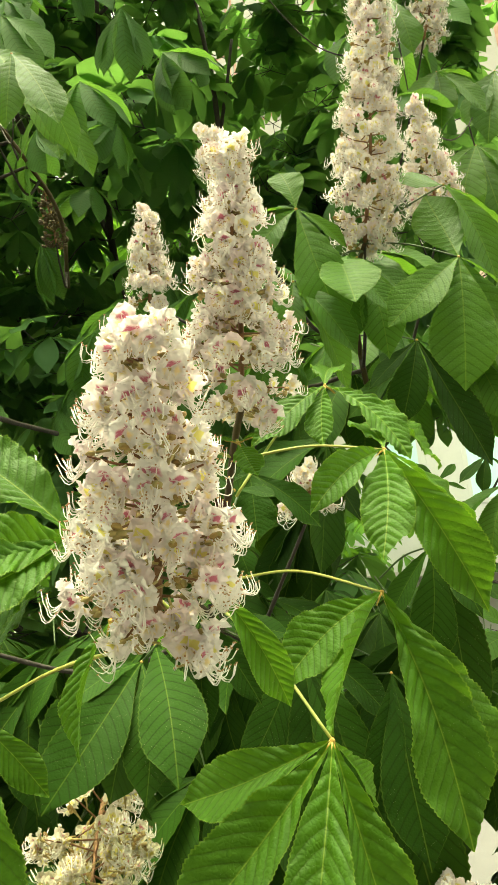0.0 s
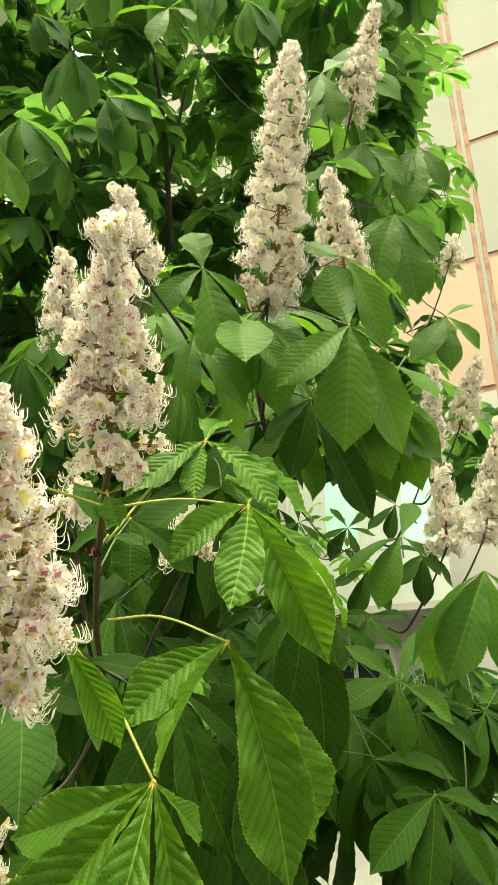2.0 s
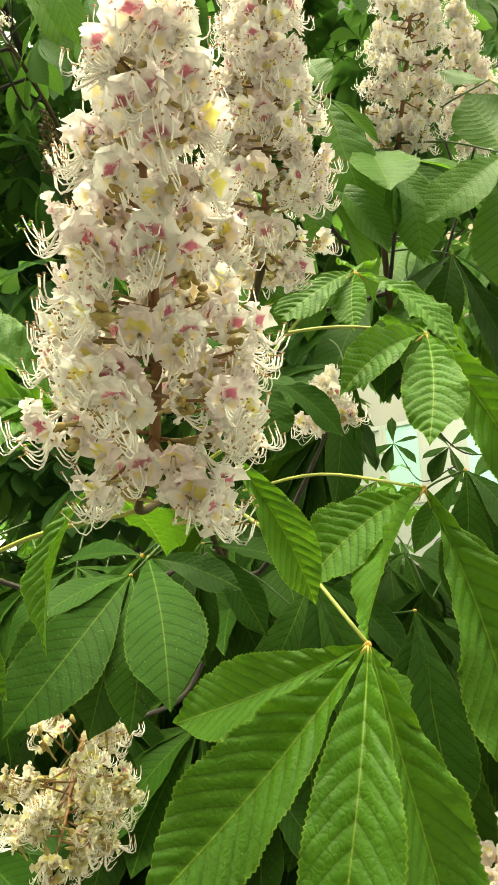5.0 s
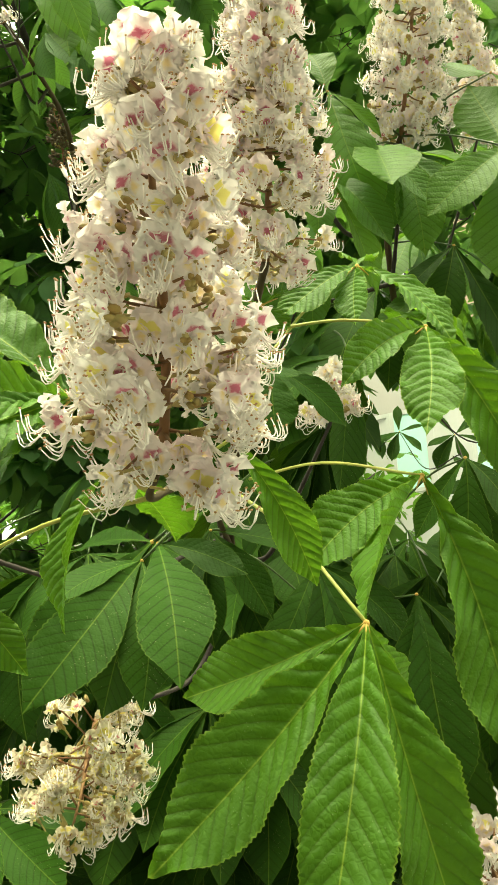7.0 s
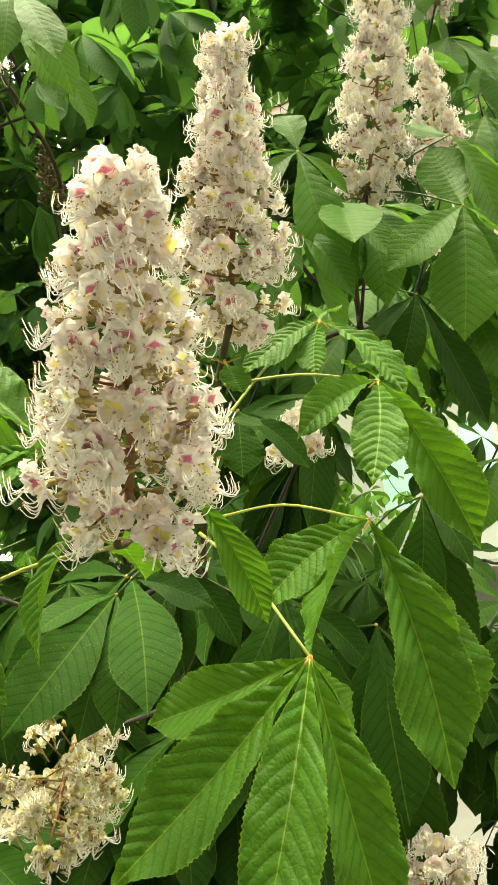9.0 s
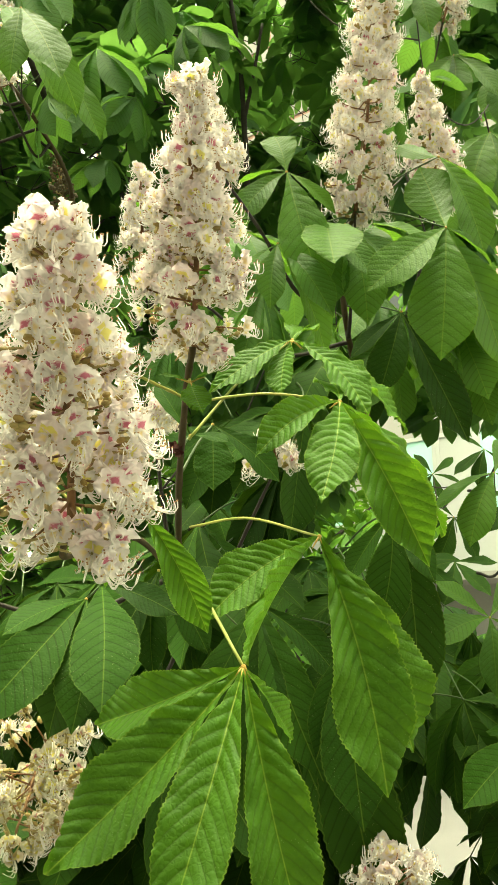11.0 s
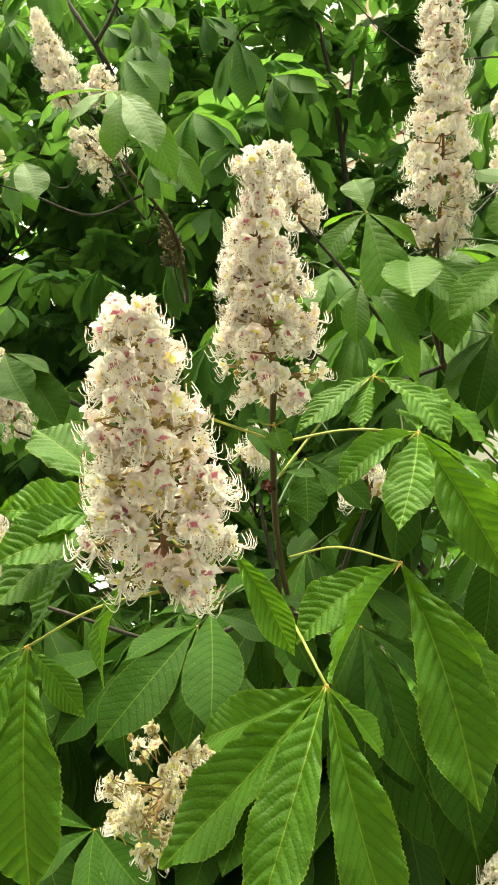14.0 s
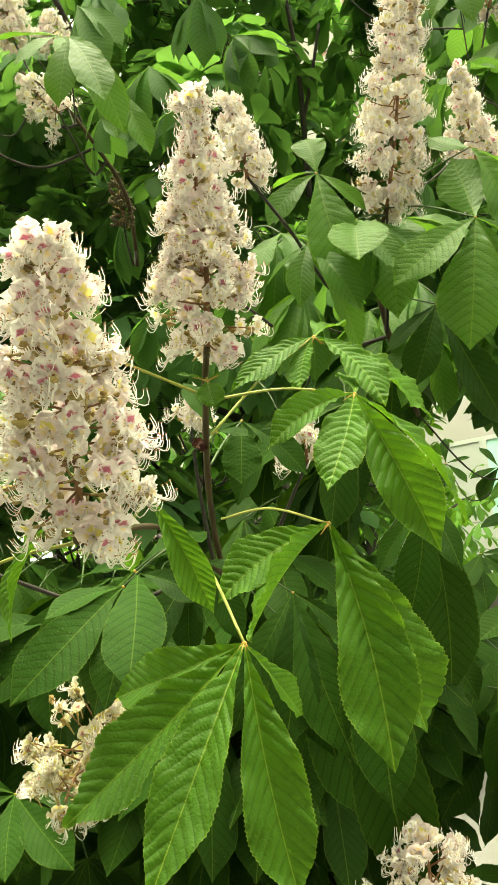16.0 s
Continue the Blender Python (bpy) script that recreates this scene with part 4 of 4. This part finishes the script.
for r in range(len(rows_z) - 1):
    for c in range(len(cols_x) - 1):
        v, f = box((cols_x[c] + gap, 0.0, rows_z[r] + gap * 0.5), (cols_x[c + 1] - gap, 0.031, rows_z[r + 1] - gap * 0.5))
        panel = part("facade_panel", mesh_of("facade_panel", v, f, [(PANEL_GREY, PANEL_GREY, PANEL_PINK)[r] if r < 3 else PANEL], smooth=False), house)
for c in cols_x[1:-1]:
    part("joint_strip", mesh_of("joint_strip", *box((c - 0.035, 0.008, 0), (c + 0.035, 0.031, 20.2)), [PANEL], smooth=False), house)


def house_window(x, z, w, h):
    v, f, o = gather([box((x - w / 2, -0.05, z), (x - w / 2 + 0.09, 0.02, z + h)), box((x + w / 2 - 0.09, -0.05, z), (x + w / 2, 0.02, z + h)),
                      box((x - w / 2, -0.05, z), (x + w / 2, 0.02, z + 0.09)), box((x - w / 2, -0.05, z + h - 0.09), (x + w / 2, 0.02, z + h)),
                      box((x - 0.04, -0.05, z), (x + 0.04, 0.02, z + h))])
    win = part("window", mesh_of("window", v, f, [WHITE], smooth=False), house, label="white-framed window")
    part("pane", mesh_of("pane", *box((x - w / 2 + 0.09, -0.03, z + 0.09), (x + w / 2 - 0.09, -0.008, z + h - 0.09)), [GLASS], smooth=False), win)


for c in range(len(cols_x) - 1):
    for r in (2, 5, 6):
        house_window(cols_x[c] + 3.4, rows_z[r] + 0.8, 1.7, 1.45)


def balcony(x0, x1, z0, z1):
    """A glazed balcony with a sheet-metal front, on the wall."""
    b = part("balcony", mesh_of("balcony", *box((x0, -0.9, z0 - 0.12), (x1, -0.004, z0)), [PANEL_GREY], smooth=False), house, label="white and turquoise glazed balcony")
    part("balcony_front", mesh_of("balcony_front", *box((x0 + 0.02, -0.88, z0 + 0.004), (x1 - 0.02, -0.84, z0 + 0.95)), [WHITE], smooth=False), b)
    n = 4
    w = (x1 - x0 - 0.1) / n
    for k in range(n):
        xa = x0 + 0.05 + k * w
        v, f, o = gather([box((xa, -0.89, z0 + 0.96), (xa + 0.07, -0.83, z1)), box((xa + w - 0.07, -0.89, z0 + 0.96), (xa + w - 0.002, -0.83, z1)),
                          box((xa + 0.07, -0.89, z1 - 0.08), (xa + w - 0.07, -0.83, z1)), box((xa + 0.07, -0.89, z0 + 0.96), (xa + w - 0.07, -0.83, z0 + 1.03))])
        fr = part("casement", mesh_of("casement", v, f, [WHITE], smooth=False), b)
        part("pane", mesh_of("pane", *box((xa + 0.07, -0.87, z0 + 1.03), (xa + w - 0.07, -0.86, z1 - 0.08)), [TURQUOISE if k % 2 else WHITE], smooth=False), fr)


balcony(-7.2, -4.3, 3.0, 5.5)
balcony(-4.2, -1.2, 3.0, 5.5)
for x, z, w, h in ((-3.3, 0.9, 1.5, 1.5), (-6.0, 0.9, 1.5, 1.5), (0.9, 0.9, 1.5, 1.5), (2.6, 5.0, 1.7, 1.45)):
    house_window(x, z, w, h)

# ---- the tree behind ----
BASE = pose(0, 0, EYE, TILT, LEAN, TURN)
crown_rng = random.Random(31)
tree = thing("chestnut_tree", (-0.25, 4.3, 0), "large horse chestnut tree with dense dark foliage", "tree")
root = Vector((-0.25, 4.3, 0))


def bark_tube(points, r0, r1, steps=6, sides=8):
    pts = spline(points, steps)
    n = len(pts) - 1
    return pts, tube(pts, [(r0 + (r1 - r0) * i / n) * (1 + 0.07 * math.sin(i * 2.3)) for i in range(n + 1)], sides)


trunk_pts, trunk = bark_tube([(0, 0, -0.05), (0.05, 0.02, 1.5), (-0.05, 0.05, 3.2), (0.05, 0, 5.2), (0, 0.1, 7.5)], 0.14, 0.04, 8, 12)
part("trunk", mesh_of("trunk", *trunk, [BARK]), tree, label="dark furrowed bark trunk")
joints = []
for k in range(15):
    start = trunk_pts[min(len(trunk_pts) - 1, 7 + 2 * (k % 12))]
    a = crown_rng.uniform(2.0, 4.9)
    reach = crown_rng.uniform(1.6, 2.9)
    end = start + Vector((math.cos(a) * reach, math.sin(a) * reach * 0.9, crown_rng.uniform(0.6, 1.9)))
    mid = (start + end) / 2 + Vector((crown_rng.uniform(-0.3, 0.3), crown_rng.uniform(-0.3, 0.3), crown_rng.uniform(-0.35, 0.1)))
    pts, tb = bark_tube([start, mid, end], 0.036, 0.008)
    limb = part("limb", mesh_of("limb", *tb, [BARK]), tree)
    joints += pts[4:]
    for i in range(4):
        s = pts[3 + 2 * i]
        e = s + Vector((crown_rng.uniform(-0.9, 0.9), crown_rng.uniform(-0.9, 0.6), crown_rng.uniform(0.2, 1.1)))
        sub, tb = bark_tube([s, (s + e) / 2 + Vector((crown_rng.uniform(-0.1, 0.1), 0, -0.06)), e], 0.016, 0.005, 4, 6)
        part("bough", mesh_of("bough", *tb, [BARK]), limb)
        joints += sub[3:]
joints = np.array([tuple(j) for j in joints])


def template(rng, size, droop, count, nv, nu):
    vs, fs, us, o = [], [], [], 0
    for m, v, f, uv in leaf_pattern(rng, size, droop, count, nv, nu):
        r = np.array(m.to_3x3())
        vs.append(v @ r.T)
        fs.append(f + o)
        us.append(uv)
        o += len(v)
    return np.concatenate(vs), np.concatenate(fs), np.concatenate(us)


def crown(name, parent, spots, shapes, mat, rng, offset):
    """Many leaves at the spots (place, yaw, tilt, size) as one mesh."""
    vs, fs, us, o = [], [], [], 0
    for place, yaw, tilt, roll, size in spots:
        v, f, uv = rng.choice(shapes)
        r = np.array(Euler((tilt, roll, yaw), "XYZ").to_matrix())
        vs.append((v * size) @ r.T + np.array(place) - np.array(offset))
        fs.append(f + o)
        us.append(uv)
        o += len(v)
    me = mesh_of(name, np.concatenate(vs).tolist(), np.concatenate(fs).tolist(), [mat], np.concatenate(us))
    return part(name, me, parent)


def direction_spot(u, v, d):
    return BASE @ Vector((u * d, d, v * d))


def open_view(u, v):
    """Gaps of the crown: the house above and beside it, the street under the boughs."""
    if u > 0.34 + 0.05 * math.sin(v * 30) and v > 0.20:
        return True
    if 0.15 < u < 0.60 and -0.24 < v < 0.05:
        return True
    if 0.25 < u < 0.36 and -0.64 < v < -0.46:
        return True
    return False


far_shapes = [template(crown_rng, 0.21, radians(d), n, 8, 2) for d, n in ((25, 7), (35, 6), (50, 7), (40, 5), (15, 7))]
spots, twigs = [], []
tries = 0
while len(spots) < 3600 and tries < 20000:
    tries += 1
    d = crown_rng.uniform(2.3, 4.4)
    u, v = crown_rng.uniform(-1.0, 0.62), crown_rng.uniform(-0.35, 0.95)
    if open_view(u, v) or v > 0.58 and u < 0.02 and crown_rng.random() < 0.4 or d < 3.2 and -0.10 < u < 0.16 and 0.26 < v < 0.66 or (d < 2.9 and u < 0.1 and v > 0.1 and crown_rng.random() < 0.5):
        continue
    c = direction_spot(u, v, d)
    local = np.array(tuple(c - root))
    near = joints[np.argmin(((joints - local) ** 2).sum(1))]
    hub = Vector(local)
    if (hub - Vector(near)).length < 0.75:
        m = (hub + Vector(near)) / 2 + Vector((0, 0, 0.1))
        twigs.append(tube(spline([Vector(near), m, hub], 3), [0.006, 0.0055, 0.005, 0.0045, 0.004, 0.0035, 0.003], 4))
    for k in range(crown_rng.randint(4, 6)):
        yaw = crown_rng.uniform(0, 6.283)
        stem = Vector((-math.sin(yaw), math.cos(yaw), crown_rng.uniform(-0.2, 0.5))) * crown_rng.uniform(0.08, 0.16)
        spots.append((tuple(c + stem), yaw, crown_rng.uniform(-0.5, 0.15), crown_rng.uniform(-0.3, 0.3), crown_rng.uniform(0.7, 1.1)))
        twigs.append(tube([hub, hub + stem], [0.0022, 0.0018], 3))
for k in range(212):                      # the dense top and side of the crown
    if k < 110:
        c = direction_spot(crown_rng.uniform(-0.50, 0.26), crown_rng.uniform(0.05, 0.78), crown_rng.uniform(3.4, 4.6))
    elif k > 189:
        c = direction_spot(crown_rng.uniform(0.02, 0.13), crown_rng.uniform(0.27, 0.48), crown_rng.uniform(3.2, 4.2))
    else:
        c = direction_spot(crown_rng.uniform(-0.80, -0.40), crown_rng.uniform(0.08, 0.60), crown_rng.uniform(2.9, 4.2))
    hub = c - root
    for i in range(5):
        yaw = crown_rng.uniform(0, 6.283)
        stem = Vector((-math.sin(yaw), math.cos(yaw), crown_rng.uniform(-0.2, 0.5))) * crown_rng.uniform(0.08, 0.16)
        spots.append((tuple(c + stem), yaw, crown_rng.uniform(-0.5, 0.15), crown_rng.uniform(-0.3, 0.3), crown_rng.uniform(0.7, 1.1)))
        twigs.append(tube([hub, hub + stem], [0.0022, 0.0018], 3))
tagged(crown("crown", tree, spots, far_shapes, LEAF_FAR_HAZE, crown_rng, root), "dense green chestnut foliage", kind="stuff")
v, f, o = gather(twigs)
tagged(part("twig_work", mesh_of("twig_work", v, f, [BARK]), tree), "thin dark twigs", kind="stuff")

# leaves between the flowering branch and the crown
mid_shapes = []
for d, n, s in ((40, 7, 0.19), (55, 6, 0.20), (30, 5, 0.17), (65, 7, 0.18)):
    ob = thing("horse_chestnut_leaf", (0, 0, 0), "dark green horse chestnut leaf in the shade", "leaf", "leaves in the shade behind")
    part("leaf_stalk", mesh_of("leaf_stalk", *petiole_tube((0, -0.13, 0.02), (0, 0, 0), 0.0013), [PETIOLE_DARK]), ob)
    for m, v, f, uv in leaf_pattern(crown_rng, s, radians(d), n, 24, 4):
        # leaflets carry the shade in their darker colour
        part("leaflet", mesh_of("leaflet", v, f, [LEAF_DARKENED], uv, across=4), ob, m)
    mid_shapes.append(ob)
fresh_shapes = []
for d, n, s in ((45, 5, 0.15), (60, 6, 0.17), (35, 5, 0.14)):
    ob = thing("horse_chestnut_leaf", (0, 0, 0), "fresh green horse chestnut leaf below the tall flower spike", "leaf", "leaves below the tall spike")
    part("leaf_stalk", mesh_of("leaf_stalk", *petiole_tube((0, -0.12, 0.02), (0, 0, 0), 0.0013), [PETIOLE_DARK]), ob)
    for m, v, f, uv in leaf_pattern(crown_rng, s, radians(d), n, 60, 8):
        part("leaflet", mesh_of("leaflet", v, f, [LEAF_HIGH], uv, across=8), ob, m)
    fresh_shapes.append(ob)
for k in range(17):
    u = crown_rng.uniform(-0.02, 0.36)
    c = direction_spot(u, crown_rng.uniform(0.10 if u > 0.12 else -0.02, 0.30), crown_rng.uniform(1.08, 1.32))
    m = Matrix.Translation(c) @ Euler((crown_rng.uniform(-0.9, -0.2), crown_rng.uniform(-0.4, 0.4), math.pi + crown_rng.uniform(-0.8, 0.8)), "XYZ").to_matrix().to_4x4()
    if k < 3:
        fresh_shapes[k].matrix_basis = m
    else:
        copy_thing(fresh_shapes[k % 3], m)
soft_rng = random.Random(303)
soft_shapes = [template(soft_rng, size, radians(d), n, 20, 4) for d, n, size in ((50, 7, 0.20), (65, 6, 0.21), (40, 5, 0.18), (75, 6, 0.20))]
spots = []
while len(spots) < 84:                    # leaves in the near part of the crown
    u, v, d = soft_rng.uniform(-0.72, 0.31), soft_rng.uniform(0.02, 0.76), soft_rng.uniform(1.5, 2.5)
    if abs(u - 0.01) < 0.10 and 0.25 < v < 0.60 and soft_rng.random() < 0.8 or u > 0.05 and v < 0.2:
        continue
    spots.append((tuple(direction_spot(u, v, d)), math.pi + soft_rng.uniform(-1.4, 1.4), soft_rng.uniform(-0.8, 0.1), soft_rng.uniform(-0.5, 0.5), soft_rng.uniform(0.85, 1.1)))
tagged(crown("hanging_leaves", tree, spots, soft_shapes, LEAF_SOFT_HAZE, soft_rng, root), "soft green hanging chestnut leaves", kind="stuff")
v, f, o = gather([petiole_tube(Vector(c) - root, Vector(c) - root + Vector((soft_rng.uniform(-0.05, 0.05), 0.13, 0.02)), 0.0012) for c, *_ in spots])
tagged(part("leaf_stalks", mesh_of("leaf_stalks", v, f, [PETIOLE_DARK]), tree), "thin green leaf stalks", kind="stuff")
used = set()
made = 0
deep = []


def shade_leaf(c):
    yaw = math.pi + crown_rng.uniform(-1.0, 1.0)
    m = Matrix.Translation(c) @ Euler((crown_rng.uniform(-0.9, -0.1), crown_rng.uniform(-0.4, 0.4), yaw), "XYZ").to_matrix().to_4x4()
    k = crown_rng.randrange(4)
    if k not in used:
        used.add(k)
        mid_shapes[k].matrix_basis = m
    else:
        copy_thing(mid_shapes[k], m)


for k in range(54):                       # low leaves in the deep shade
    shade_leaf(direction_spot(crown_rng.uniform(-0.55, 0.10), crown_rng.uniform(-0.78, -0.26), crown_rng.uniform(0.95, 1.4)))
while made < 200:
    d = crown_rng.uniform(1.0, 2.0)
    u, v = crown_rng.uniform(-0.85, 0.55), crown_rng.uniform(-0.72, 0.30)
    if open_view(u, v) or (u > 0.2 and v > -0.26) or v > 0.02 - 0.25 * (u < -0.05) + 0.22 * (u > 0.12):
        continue
    if u < -0.44 and v > -0.30:
        continue
    if v < -0.3 and d < 1.3 and crown_rng.random() < 0.7:
        continue
    if d > 1.5:
        deep.append((tuple(direction_spot(u, v, d)), math.pi + crown_rng.uniform(-1.0, 1.0), crown_rng.uniform(-0.9, -0.1), crown_rng.uniform(-0.4, 0.4), crown_rng.uniform(0.9, 1.1)))
    else:
        shade_leaf(direction_spot(u, v, d))
    made += 1
tagged(crown("shaded_leaves", tree, deep, soft_shapes, LEAF_SHADE, crown_rng, root), "chestnut leaves coloured dark green for the shade", kind="stuff")

low_rng = random.Random(77)
for k in range(34):                       # dark low leaves towards the house
    u, v = low_rng.uniform(0.10, 0.56), low_rng.uniform(-0.62, -0.27)
    c = direction_spot(u, v, low_rng.uniform(1.15, 1.75))
    if 0.24 < u < 0.36 and v < -0.44 or u > 0.42 and v > -0.34:
        continue
    m = Matrix.Translation(c) @ Euler((low_rng.uniform(-0.9, -0.1), low_rng.uniform(-0.4, 0.4), math.pi + low_rng.uniform(-1.0, 1.0)), "XYZ").to_matrix().to_4x4()
    copy_thing(mid_shapes[low_rng.randrange(4)], m)


for k in range(16):                       # dark leaves below the gap towards the house
    u = low_rng.uniform(0.13, 0.44)
    c = direction_spot(u, low_rng.uniform(-0.32, -0.27) if u > 0.24 else low_rng.uniform(-0.28, -0.21), low_rng.uniform(1.25, 1.7))
    m = Matrix.Translation(c) @ Euler((low_rng.uniform(-0.9, -0.3), low_rng.uniform(-0.4, 0.4), math.pi + low_rng.uniform(-0.9, 0.9)), "XYZ").to_matrix().to_4x4()
    copy_thing(mid_shapes[low_rng.randrange(4)], m)

# stems that carry the other flower spikes
holds = [Vector(j) + root for j in joints] + list(BRANCH_POINTS)
for ob in [o for o in scene.objects if o.name.startswith("flower_spike")][2:]:
    p = ob.location.copy()
    ends = [q for q in holds if q.y > p.y + 0.03]
    goal = min(ends, key=lambda q: (q - p - Vector((0, 0.12, -0.12))).length)
    way = (goal - p).normalized()
    if (goal - p).length > 0.45:
        goal = p + Vector((-0.03, 0.34, -0.12))
    bend = p.lerp(goal, 0.3) + Vector((0, 0.0, -0.03))
    twig("flower_stem", [p, bend, (bend + goal) / 2 + Vector((0, 0.03, -0.04)), goal], 0.0018, 0.0036, "dark thin chestnut branch", BARK)

# thin twigs that carry the leaves far from any bough
spot_list = np.array([tuple(q) for q in holds])
for ob in [o for o in scene.objects if o.name.startswith("horse_chestnut_leaf")]:
    foot = ob.matrix_basis @ ob.children[0].matrix_basis @ ob.children[0].data.vertices[0].co
    gapped = np.sqrt(((spot_list - np.array(foot)) ** 2).sum(1))
    if foot.y > 0.85 and foot.z > 1.85 and gapped.min() > 0.2:
        goal = Vector(spot_list[gapped.argmin()])
        twig("leaf_twig", [foot, foot.lerp(goal, 0.5) + Vector((0, 0.05, -0.06)), goal], 0.0011, 0.0019, "dark thin chestnut twig", BARK)
        spot_list = np.concatenate([spot_list, np.array([tuple(q) for q in BRANCH_POINTS[-13:]])])

# ---- trees beyond ----
LEAF_DISTANT = leaf_material("leaf_distant", (0.06, 0.17, 0.02), (0.13, 0.30, 0.03), island=True, veins=False, shine=0.6, through_light=0.45)
small_shapes = [template(crown_rng, 0.34, radians(d), 5, 5, 2) for d in (20, 35, 50)]


def far_tree(place, height, spread, count):
    ob = thing("background_tree", place, "leafy bright green tree in the distance", "tree", "trees in the distance")
    pts, tb = bark_tube([(0, 0, -0.05), (0.1, 0, height * 0.3), (-0.05, 0.1, height * 0.6), (0, 0, height * 0.85)], 0.16, 0.03)
    part("trunk", mesh_of("trunk", *tb, [BARK]), ob)
    for k in range(9):
        a, s = k * 2.4, pts[6 + k]
        e = s + Vector((math.cos(a) * spread * 0.8, math.sin(a) * spread * 0.8, height * 0.16))
        part("limb", mesh_of("limb", *bark_tube([s, (s + e) / 2 + Vector((0, 0, 0.15)), e], 0.05, 0.012, 4, 6)[1], [BARK]), ob)
    marks = []
    base = Vector(place)
    clumps = [Vector((crown_rng.gauss(0, 0.45) * spread, crown_rng.gauss(0, 0.45) * spread, height * crown_rng.uniform(0.16, 1.0))) for k in range(45)]
    for k in range(count):
        c = crown_rng.choice(clumps) + Vector((crown_rng.gauss(0, 0.35), crown_rng.gauss(0, 0.35), crown_rng.gauss(0, 0.28)))
        marks.append((tuple(base + c), crown_rng.uniform(0, 6.28), crown_rng.uniform(-0.5, 0.3), crown_rng.uniform(-0.4, 0.4), crown_rng.uniform(0.7, 1.2)))
    tagged(crown("crown", ob, marks, small_shapes, LEAF_DISTANT, crown_rng, place), "bright green foliage", kind="stuff")


for x, y, hgt, spr in ((-6.5, 9.0, 8.5, 2.2), (-3.2, 10.5, 9.5, 2.2), (-0.4, 11.5, 9.0, 2.0), (-9.5, 7.0, 8.0, 2.0), (-5.0, 14.0, 11.0, 2.4), (-11.0, 12.0, 10.0, 2.6), (-1.6, 8.2, 7.5, 1.6), (0.5, 9.6, 8.0, 1.5)):
    far_tree((x, y, 0), hgt, spr, 720)


# a withered bract at the joint below the second spike
DRY = plain_material("dry_bract", (0.085, 0.018, 0.010), (0.035, 0.012, 0.008), 120, 0.95)
dry = thing("withered_bract", (-0.017, 0.663, 1.745), "crumpled red-brown withered bract on the stem", "bract")
for k in range(7):
    v, f, uv = petal(0.011, 0.006, crown_rng.uniform(-0.4, 1.0), crown_rng.uniform(0.4, 2.0), 5, 4, crown_rng)
    a = k * 2.4
    part("bract_scale", mesh_of("bract_scale", [(x * math.cos(a) + y * math.sin(a), z - 0.004, -x * math.sin(a) + y * math.cos(a)) for x, y, z in v], f.tolist(), [DRY]), dry)
